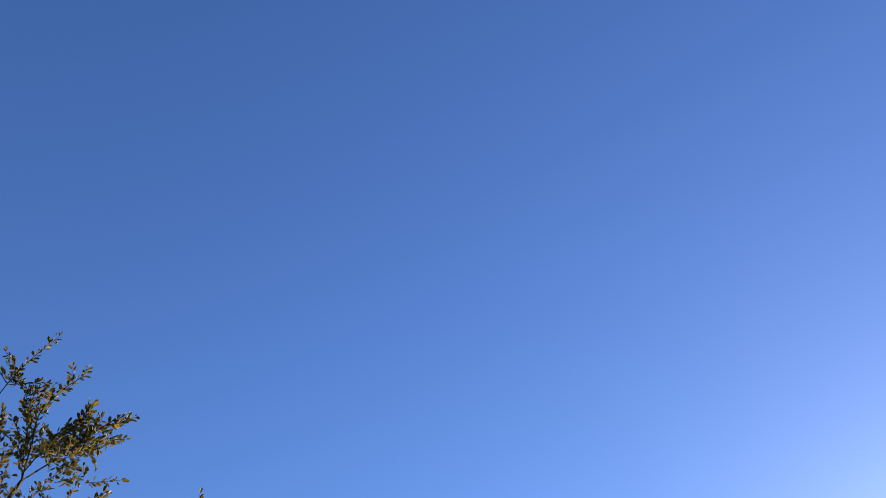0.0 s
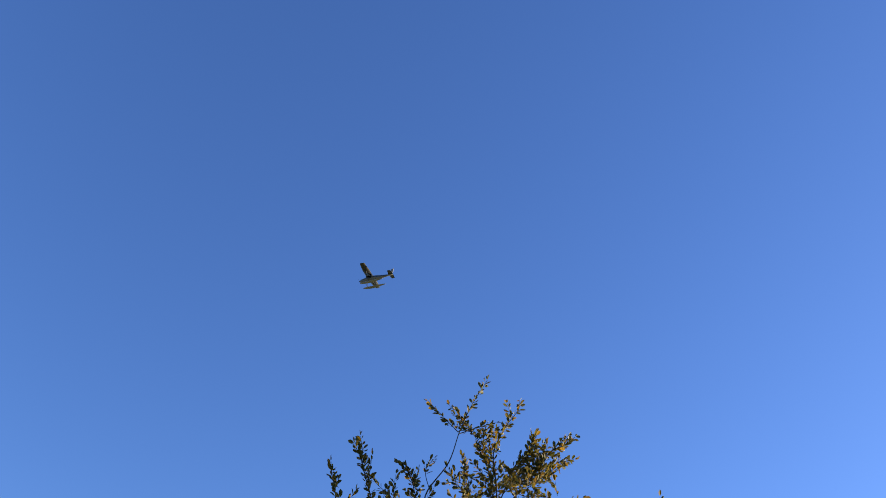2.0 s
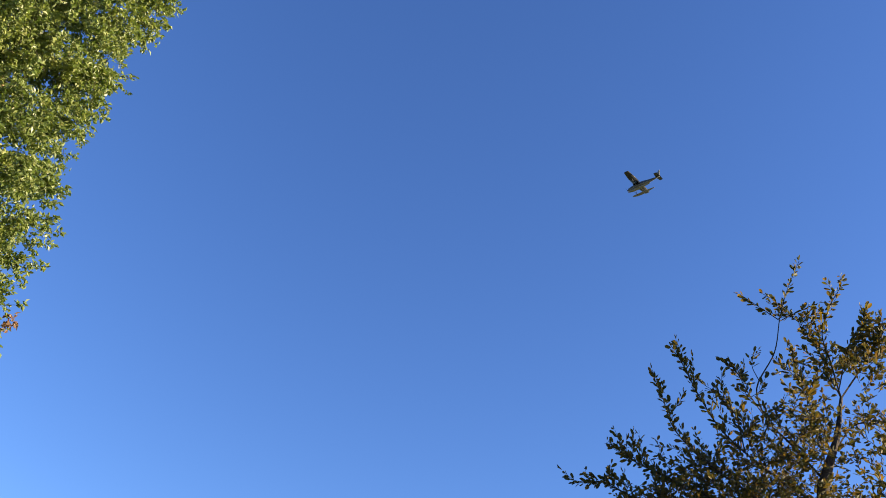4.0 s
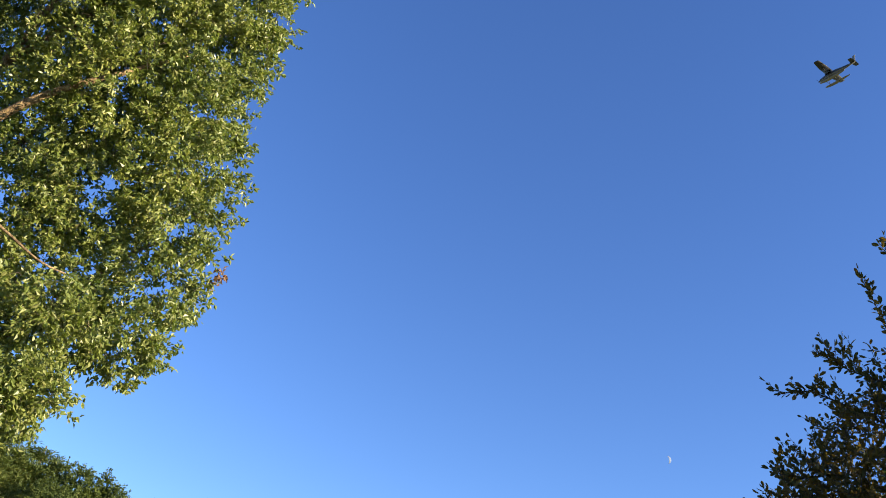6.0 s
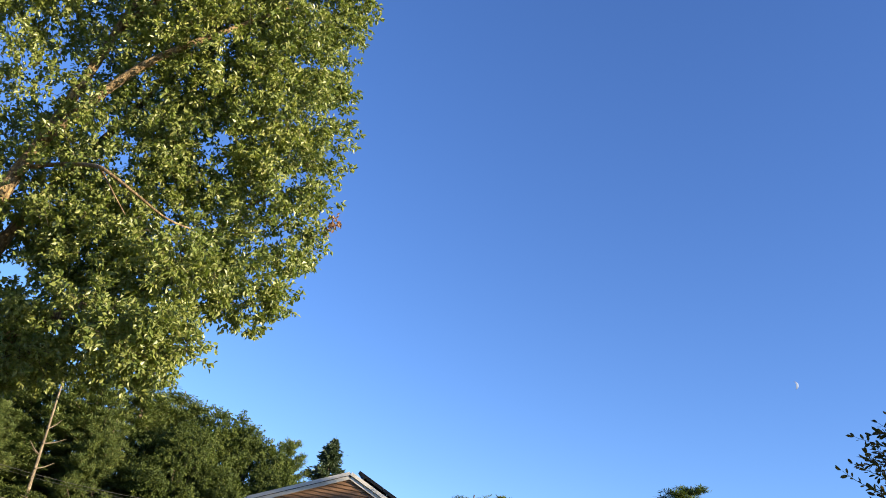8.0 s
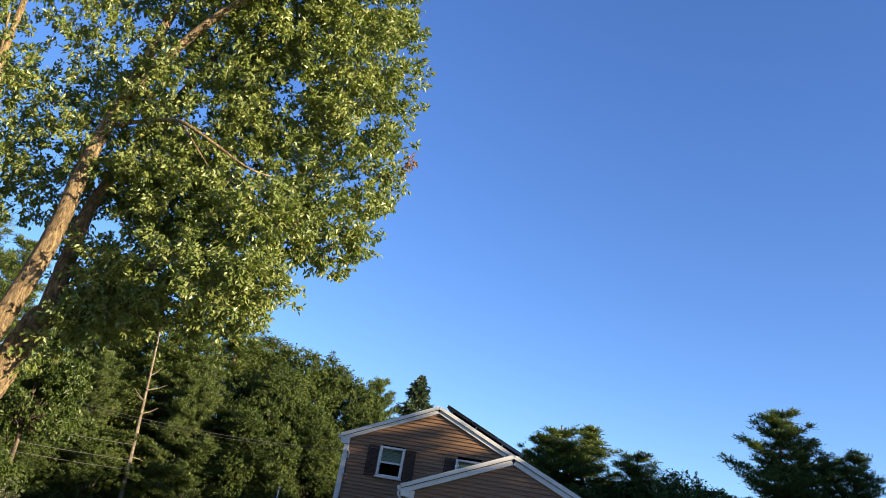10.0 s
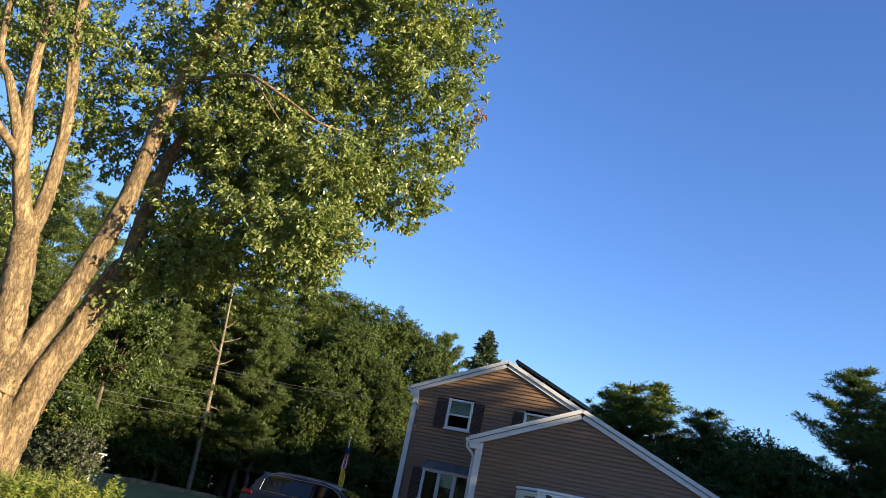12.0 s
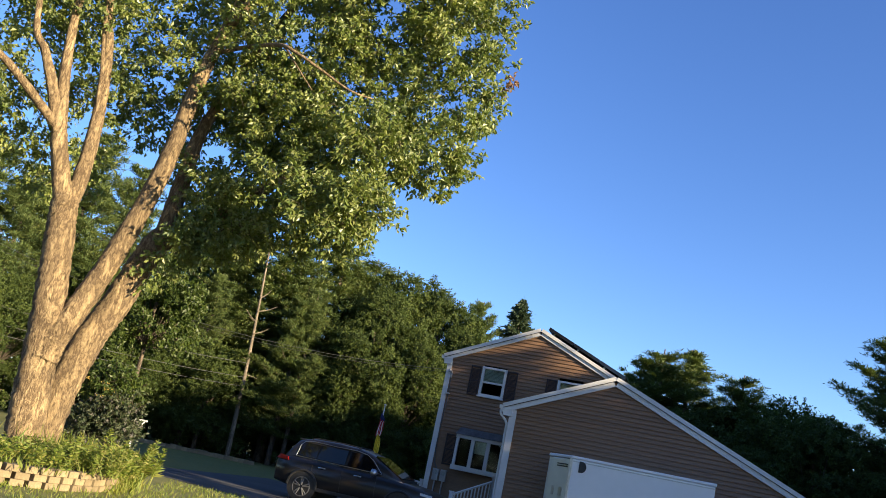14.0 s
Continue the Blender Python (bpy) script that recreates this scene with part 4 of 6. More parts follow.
def aerofoil(x, y, z, c):
    prof = [(0.5, 0.0), (0.42, 0.055), (0.2, 0.09), (-0.15, 0.065), (-0.5, 0.004), (-0.5, -0.004), (-0.1, -0.02), (0.3, -0.035), (0.45, -0.03)]
    return [Vector((x + px_ * c, y, z + pz_ * c)) for px_, pz_ in prof]


for s in (-1, 1):
    part("wing", loft([aerofoil(0.7, s * 0.0, 0.92, 1.65), aerofoil(0.7, s * 2.6, 0.98, 1.62), aerofoil(0.62, s * 5.3, 1.07, 1.15), aerofoil(0.6, s * 5.5, 1.08, 0.8)]), M["plane_dark"], plane, "dark underside of the wing", True)
    part("wing_strut", tube([(0.75, s * 0.5, -0.25), (0.75, s * 1.5, 0.35), (0.72, s * 2.55, 0.92)], 0.06, 0.05, 6, 1), M["plane_dark"], plane)
    part("tailplane", loft([aerofoil(-4.5, 0.0, 0.3, 1.1), aerofoil(-4.55, s * 1.7, 0.3, 0.75)]), M["plane_dark"], plane, "dark tailplane")
    fl = [(2.7, 0.10, -1.30), (2.3, 0.24, -1.35), (1.5, 0.36, -1.43), (0.2, 0.38, -1.47), (-0.3, 0.34, -1.40), (-1.8, 0.24, -1.32), (-2.8, 0.10, -1.25)]
    part("float", loft([[Vector((x, s * 1.15 + r * cx_, z + r * cz_)) for cx_, cz_ in ((-0.8, 0.5), (0, 0.75), (0.8, 0.5), (1, 0.0), (0, -0.9), (-1, 0.0))] for x, r, z in fl]), M["plane_float"], plane, "bright metal float")
    for x in (1.5, -0.6):
        part("float_strut", tube([(x, s * 0.45, -0.35), (x, s * 0.8, -0.9), (x, s * 1.15, -1.45)], 0.05, 0.05, 6, 1), M["plane_dark"], plane)
for x in (1.4, -0.5):
    part("spreader_bar", tube([(x, -1.15, -1.55), (x, 0, -1.55), (x, 1.15, -1.55)], 0.045, 0.045, 6, 1), M["plane_dark"], plane)
part("fin", prism([(-4.0, 0.3), (-4.9, 0.3), (-5.25, 1.75), (-4.75, 1.75)], -0.05, 0.05), M["plane_white"], plane, "pale tail fin")
part("spinner", loft([ring((3.1 + d, 0, 0), (1, 0, 0), r, 10) for d, r in ((0, 0.18), (0.18, 0.13), (0.32, 0.03))]), M["plane_dark"], plane)
part("propeller", loft([[Vector((3.2, a, -0.07)), Vector((3.24, a, 0.07)), Vector((3.26, a, 0.07)), Vector((3.22, a, -0.07))] for a in (-1.05, -0.5, 0, 0.5, 1.05)]), M["plane_dark"], plane)
for s in (-1, 1):
    part("cabin_window", boxed(0.1, 1.5, min(s * 0.5, s * 0.56), max(s * 0.5, s * 0.56), 0.38, 0.72), M["car_glass"], plane)

# ---- the day moon: its shape is cut to the sunlit part of its disc ----
mc = Vector((791.6, 1152.7, 496.3))
to_eye = (Vector((0, 0, 1.6)) - mc).normalized()
side = (TO_SUN - to_eye * TO_SUN.dot(to_eye)).normalized()
upm = to_eye.cross(side)
bm = bmesh.new()
grid = []
for i in range(17):
    lat = -math.pi / 2 + math.pi * i / 16
    grid.append([bm.verts.new(mc + (side * math.cos(lon) * math.cos(lat) + to_eye * math.sin(lon) * math.cos(lat) + upm * math.sin(lat)) * 6.4)
                 for lon in [radians(-4 + 68 * k / 10) for k in range(11)]])
for a, b in zip(grid, grid[1:]):
    for k in range(10):
        bm.faces.new((a[k], a[k + 1], b[k + 1], b[k]))
tagged(obj("moon", bm, M["moon"], smooth=True), "pale crescent of the day moon low in the sky", "moon", kind="structure")

# ---- the large maple with three stems ----
maple = thing("maple_tree", "large maple with pale shaggy bark, leaning stems and green crown", "tree")


def stem(name, pts, r0, r1, parent, mat="bark_pale", n=14, seed=1, label="", steps=6, rough=0.07):
    return part(name, tube(pts, r0, r1, n, steps, rough, seed), M[mat], parent, label, True)


LEFT = [(-7.25, 18.1, -0.1), (-7.33, 18.07, 0.4), (-7.44, 18.02, 1.35), (-7.54, 17.98, 2.48), (-7.68, 17.92, 3.62), (-7.85, 17.85, 4.78), (-7.93, 17.82, 5.4)]
MIDDLE = [(-7.42, 17.95, 2.1), (-7.32, 17.97, 2.56), (-7.14, 18.04, 3.09), (-6.75, 18.19, 4.47), (-6.33, 18.34, 6.58), (-6.15, 18.4, 8.83), (-5.9, 18.48, 10.2), (-5.5, 18.4, 12.5), (-5.1, 18.2, 15.0), (-4.6, 17.9, 18.5)]
LEANING = [(-7.27, 18.68, -0.1), (-7.28, 18.67, 0.4), (-7.12, 18.7, 1.85), (-6.92, 18.77, 2.76), (-6.62, 18.87, 3.65), (-6.4, 18.95, 4.52), (-6.19, 19.02, 5.12), (-5.88, 19.11, 5.43)]
stem("trunk", LEFT, 0.39, 0.26, maple, seed=1, label="pale shaggy left trunk", n=26, steps=16, rough=0.075)
stem("limb", [(-7.93, 17.8, 5.25), (-8.27, 17.55, 6.34), (-8.39, 17.49, 6.87), (-8.61, 17.38, 8.13), (-8.75, 17.32, 9.55), (-8.9, 17.2, 13.0)], 0.20, 0.05, maple, seed=3, n=18, steps=10)
stem("limb", [(-8.34, 17.5, 6.6), (-8.68, 17.24, 7.53), (-8.97, 17.09, 8.17), (-9.27, 16.93, 8.8), (-9.6, 16.8, 11.5)], 0.14, 0.04, maple, seed=4, n=14, steps=8)
stem("limb", [(-8.36, 17.5, 6.7), (-8.58, 17.17, 6.9), (-9.1, 16.22, 7.41), (-9.48, 15.54, 7.61), (-11.0, 14.8, 8.6)], 0.12, 0.04, maple, seed=6, n=14, steps=8)
stem("limb", [(-7.92, 17.9, 5.15), (-7.83, 17.97, 5.7), (-7.84, 17.96, 6.83), (-7.96, 17.91, 8.07), (-8.11, 17.84, 9.0), (-8.34, 17.74, 10.17), (-8.4, 17.8, 14.0)], 0.19, 0.05, maple, seed=5, n=18, steps=10)
stem("limb", [(-7.86, 17.95, 7.0), (-7.98, 17.7, 8.2), (-8.15, 17.5, 9.2), (-8.3, 17.2, 11.0)], 0.06, 0.025, maple, seed=15, n=9)
stem("limb", MIDDLE, 0.30, 0.05, maple, seed=7, label="pale middle stem", n=24, steps=16, rough=0.075)
stem("limb", [(-6.0, 18.46, 9.5), (-5.24, 18.16, 9.68), (-4.12, 16.29, 9.02), (-3.68, 15.98, 8.79), (-3.17, 15.99, 8.57), (-2.49, 16.21, 8.34), (-1.9, 16.8, 8.5)], 0.055, 0.014, maple, seed=8, n=9)
stem("limb", [(-3.98, 16.22, 8.97), (-3.54, 16.01, 8.45), (-3.20, 15.98, 8.09)], 0.025, 0.01, maple, seed=16, n=7)
stem("limb", [(-5.9, 18.48, 10.2), (-4.4, 17.6, 12.2), (-2.8, 17.4, 13.8), (-1.6, 17.4, 15.0)], 0.12, 0.03, maple, seed=9, n=8)
stem("limb", [(-5.3, 18.3, 13.5), (-3.8, 18.0, 16.0), (-2.0, 17.8, 18.5)], 0.10, 0.03, maple, seed=10, n=8)
stem("trunk", LEANING, 0.35, 0.26, maple, seed=11, label="leaning trunk in the crown's shade", n=26, steps=16, rough=0.075)
stem("limb", [(-6.04, 19.07, 5.33), (-5.17, 19.01, 5.88), (-4.39, 18.9, 6.55), (-3.89, 18.8, 7.06), (-3.21, 18.73, 7.3), (-2.31, 18.6, 8.3), (-1.36, 18.45, 9.97), (-0.8, 18.4, 10.6)], 0.20, 0.03, maple, seed=12, n=14, steps=8)
stem("limb", [(-6.15, 19.04, 5.1), (-6.15, 19.24, 6.5), (-6.12, 19.35, 7.65), (-5.96, 19.4, 8.4), (-5.45, 19.35, 9.9), (-4.6, 19.8, 12.5), (-4.0, 20.0, 15.0)], 0.21, 0.05, maple, seed=13, n=14, steps=8)
stem("limb", [(-3.89, 18.8, 7.06), (-3.0, 18.2, 6.9), (-2.0, 17.8, 6.9)], 0.06, 0.02, maple, seed=14, n=7)

shag = Cloud()
rf_ = np.random.default_rng(19)
for pts, r0, r1, n in ((LEFT, 0.39, 0.26, 620), (MIDDLE[:6], 0.30, 0.17, 620), (LEANING, 0.35, 0.26, 460)):
    line = smooth_line(pts, 12)
    for _ in range(n):
        i = int(rf_.integers(0, len(line) - 1))
        d = (line[i + 1] - line[i]).normalized()
        f = i / (len(line) - 1)
        u = d.orthogonal().normalized()
        a = rf_.uniform(0, 6.283)
        o = (u * math.cos(a) + d.cross(u) * math.sin(a)).normalized()
        p = line[i].lerp(line[i + 1], rf_.random()) + o * ((r0 + (r1 - r0) * f) * 0.985)
        way_ = (d if rf_.random() < 0.5 else -d) + o * rf_.uniform(0.02, 0.22) + Vector(rf_.normal(size=3)) * 0.06
        ln_ = rf_.uniform(0.05, 0.16)
        shag.leaves([p], [way_], [o], ln_, ln_ * rf_.uniform(0.2, 0.4), 0.1)
shag.to("shaggy_bark", M["bark_pale"], maple, "loose shaggy flakes of bark")["kind"] = "stuff"
rng = np.random.default_rng(7)
boughs = [
    # right rim, from the lowest to the highest
    (-1.75, 18.2, 7.95, 0.8, 0.8), (-0.75, 18.0, 7.95, 0.95, 0.75), (-0.55, 18.0, 9.5, 1.1, 0.8), (-0.75, 17.9, 10.9, 1.15, 0.85), (-0.85, 17.8, 12.3, 1.25, 0.9),
    (-1.3, 17.9, 13.9, 1.3, 0.9), (-1.2, 17.8, 15.6, 1.35, 0.95), (-1.2, 17.7, 17.3, 1.45, 0.95), (-1.0, 17.6, 19.0, 1.5, 1.0), (-1.6, 17.6, 21.2, 2.0, 1.0),
    # lower edge
    (-2.6, 18.8, 7.0, 0.95, 0.75), (-2.2, 18.6, 6.3, 0.6, 0.7), (-3.3, 18.9, 6.4, 0.9, 0.7), (-4.2, 19.1, 6.5, 0.9, 0.65), (-5.4, 19.3, 6.6, 0.8, 0.6), (-2.05, 18.7, 6.15, 0.45, 0.6),
    # hanging over the leaning trunk
    (-2.0, 16.8, 6.3, 0.7, 0.7), (-4.2, 18.2, 5.6, 0.6, 0.6), (-1.45, 16.24, 6.08, 0.26, 0.7), (-1.78, 16.20, 6.16, 0.36, 0.7), (-2.19, 16.25, 6.23, 0.42, 0.7), (-1.26, 16.25, 5.97, 0.14, 0.7), (-2.72, 16.38, 6.33, 0.45, 0.7), (-3.49, 16.64, 6.60, 0.45, 0.7), (-4.9, 18.4, 5.6, 0.6, 0.6), (-5.0, 18.6, 6.2, 0.75, 0.6), (-5.2, 19.9, 5.6, 0.75, 0.65), (-4.3, 19.6, 5.7, 0.7, 0.6), (-3.0, 19.2, 5.9, 0.7, 0.6), (-5.9, 20.2, 6.6, 0.9, 0.7),
    (-5.3, 18.35, 5.3, 0.45, 0.7), (-5.0, 18.1, 5.4, 0.45, 0.7), (-5.6, 18.5, 5.6, 0.4, 0.6),
    (-2.43, 16.12, 5.67, 0.30, 0.7), (-2.09, 16.17, 5.62, 0.26, 0.7), (-2.80, 16.16, 5.83, 0.34, 0.7), (-1.83, 16.20, 5.83, 0.24, 0.7), (-3.18, 16.29, 5.96, 0.36, 0.7),
    (-5.75, 18.5, 4.65, 0.28, 0.8), (-5.55, 18.35, 4.9, 0.34, 0.8), (-5.95, 18.62, 4.35, 0.24, 0.8), (-5.35, 18.2, 5.1, 0.36, 0.8), (-5.15, 18.2, 4.9, 0.3, 0.8),
    # front of the crown, towards the lawn
    (-3.0, 18.3, 7.1, 0.8, 0.7), (-2.0, 16.7, 7.6, 0.9, 0.75),
    # back of the crown
    (-7.5, 20.5, 8.4, 1.5, 0.7), (-9.2, 20.0, 10.2, 1.8, 0.8), (-6.0, 20.6, 10.2, 1.7, 0.8), (-11.5, 19.0, 7.4, 1.4, 0.7), (-4.6, 20.4, 8.6, 1.4, 0.7),
    # body of the crown
    (-2.6, 18.4, 9.0, 1.5, 0.85), (-2.4, 18.2, 11.2, 1.6, 0.9), (-2.8, 18.0, 13.6, 1.8, 0.9), (-3.0, 17.9, 16.2, 2.0, 0.95), (-3.4, 17.9, 19.0, 2.2, 1.0),
    (-4.2, 18.8, 8.2, 1.4, 0.7), (-4.3, 18.6, 10.4, 1.7, 0.85), (-4.2, 19.0, 13.0, 1.8, 0.9), (-5.2, 18.0, 16.0, 2.2, 1.0), (-6.0, 18.0, 19.5, 2.4, 1.0),
    (-6.2, 19.0, 9.2, 1.4, 0.7), (-6.6, 18.8, 11.6, 1.6, 0.8), (-7.6, 18.4, 14.4, 2.0, 0.9), (-9.0, 17.8, 9.8, 1.5, 0.7), (-9.6, 17.6, 12.6, 2.0, 0.9),
    (-9.7, 18.0, 7.2, 1.1, 0.8), (-10.8, 18.2, 6.3, 1.1, 0.7), (-9.0, 19.5, 6.4, 1.0, 0.7), (-11.6, 17.0, 8.4, 1.3, 0.8), (-8.2, 18.9, 8.2, 1.1, 0.6), (-10.5, 17.8, 8.0, 1.2, 0.7), (-10.8, 18.2, 11.0, 2.0, 0.9), (-9.0, 18.0, 17.5, 2.5, 1.0), (-11.0, 17.5, 15.0, 2.2, 1.0)]
crown, twigs, red = Cloud(), Cloud(), Cloud()
full = [b for b in boughs if b[0] > -5.7 or b[2] > 14 or b[2] < 5]
thin = [b for b in boughs if b[0] <= -5.7 and 5 <= b[2] <= 14]
for some, count in ((full, 9600), (thin, 1900)):
    where, way = sprays(rng, some, count, 0.3)
    leafy(rng, crown, twigs, where, way, 28, 0.36, 0.125, 0.55, 0.4)
# long sprays that stand out of the right edge
rim = np.array([b[:4] for b in boughs[:10]])
for c in rim:
    k = 7 if c[2] > 11 else 4
    a = rng.uniform(-1.1, 1.1, k)
    st_ = np.stack([c[0] - 0.12 + c[3] * 0.6 * np.cos(a), c[1] + rng.uniform(-0.6, 0.6, k), c[2] + c[3] * 0.9 * np.sin(a)], 1)
    w_ = np.stack([np.full(k, 1.0), rng.uniform(-0.3, 0.3, k), rng.uniform(-0.1, 0.25, k)], 1)
    long_ = rng.uniform(0.4, 0.95, k)[:, None] * (1.0 if c[2] > 10 else 0.5)
    for d in np.linspace(0, 1, 7):
        leafy(rng, crown, twigs, st_ + w_ * long_ * d + [0, 0, 0.12 * d * d], w_, int(24 - 10 * d), 0.21, 0.125, 0.55, 0.3)
leafy(rng, red, None, np.repeat([[0.55, 17.95, 10.1]], 4, 0) + rng.normal(size=(4, 3)) * 0.1, np.repeat([[1.0, 0, 0.1]], 4, 0), 14, 0.26, 0.13, 0.62)
crown.to("crown", M["leaf_maple"], maple, "dense green summer leaves")
twigs.to("twig_growth", M["bark_dark"], maple, "thin brown twigs")["kind"] = "stuff"
red.to("turned_spray", M["leaf_red"], maple, "one spray of leaves turned red")

# ---- small-leaved tree close by ----
small = thing("small_leaved_tree", "small-leaved ornamental tree turning bronze, with upright twigs", "tree")


def polar(az, el, d):
    """A place seen from the lawn: bearing, height angle and distance along the ground."""
    a, e = radians(az), radians(el)
    return Vector((math.sin(a) * d, math.cos(a) * d, 1.6 + math.tan(e) * d))


P = polar
lv, tw = Cloud(), Cloud()


def leaf_line(pts, r0, r1, seed, bare=0.0, gap=0.0125, size=0.057, steps=6):
    """A thin branch through the points, with small oval leaves set alternately along it from where it is no longer bare, and a tuft at its tip."""
    rn = np.random.default_rng(seed)
    line = np.array([tuple(p) for p in smooth_line(pts, steps)])
    n = len(line)
    rr = np.linspace(r0, r1, n)
    tw.sticks(line[:-1], line[1:], rr[:-1], rr[1:])
    seg = np.linalg.norm(line[1:] - line[:-1], axis=1)
    cum = np.concatenate([[0], np.cumsum(seg)])
    k = max(3, int(cum[-1] * (1 - bare) / gap))
    s = cum[-1] * (bare + (1 - bare) * (np.arange(k) + rn.random(k)) / k)
    s[-2:] = cum[-1]
    p = np.stack([np.interp(s, cum, line[:, c]) for c in range(3)], 1)
    ix = np.clip(np.searchsorted(cum, s) - 1, 0, n - 2)
    d = (line[ix + 1] - line[ix]) / seg[ix][:, None]
    ref = np.cross(d, unit(rn, k))
    ref /= np.linalg.norm(ref, axis=1)[:, None] + 1e-9
    ax = d * 0.75 + ref * 0.65 + rn.normal(size=(k, 3)) * 0.22
    ax[-2:] = d[-2:] + rn.normal(size=(2, 3)) * 0.25
    ln = size * (0.55 + 0.65 * rn.random(k))
    lv.ovals(p + ax * 0.006, ax, rn.normal(size=(k, 3)) + [0, 0, 0.4], ln, ln * rn.uniform(0.38, 0.56, k))
    return line


def side_twigs(line, n, seed, reach, lo=0.2, hi=0.95, spread=0.6, bare=0.1):
    rn = np.random.default_rng(seed)
    m = len(line)
    for k in range(n):
        q = min(m - 2, int((lo + (hi - lo) * (k + rn.random()) / n) * (m - 1)))
        d = line[q + 1] - line[q]
        d = d / np.linalg.norm(d) * 0.7 + rn.normal(size=3) * spread + [0, 0, 0.25]
        d /= np.linalg.norm(d)
        ln = reach * (0.4 + 0.8 * rn.random())
        a = line[q]
        bend = a + d * ln * 0.5 + rn.normal(size=3) * 0.05 * ln
        e = a + d * ln + np.array([0, 0, 0.15 * ln])
        sub = leaf_line([Vector(a), Vector(bend), Vector(e)], 0.0032, 0.0015, seed * 50 + k, bare)
        if ln > 0.24:
            o = sub[len(sub) // 2]
            w = d + rn.normal(size=3) * 0.7
            w = w / np.linalg.norm(w) * ln * 0.5
            leaf_line([Vector(o), Vector(o + w * 0.5), Vector(o + w)], 0.0025, 0.0014, seed * 77 + k)


stem("trunk", [P(57.5, -14.2, 6.55), P(57.3, 0, 6.5), P(57.0, 14, 6.5), P(56.8, 23.6, 6.45), P(57.2, 25.6, 6.45), P(58.1, 27.6, 6.45), P(58.7, 29.8, 6.45)], 0.085, 0.012, small, "bark_dark", 9, 21)
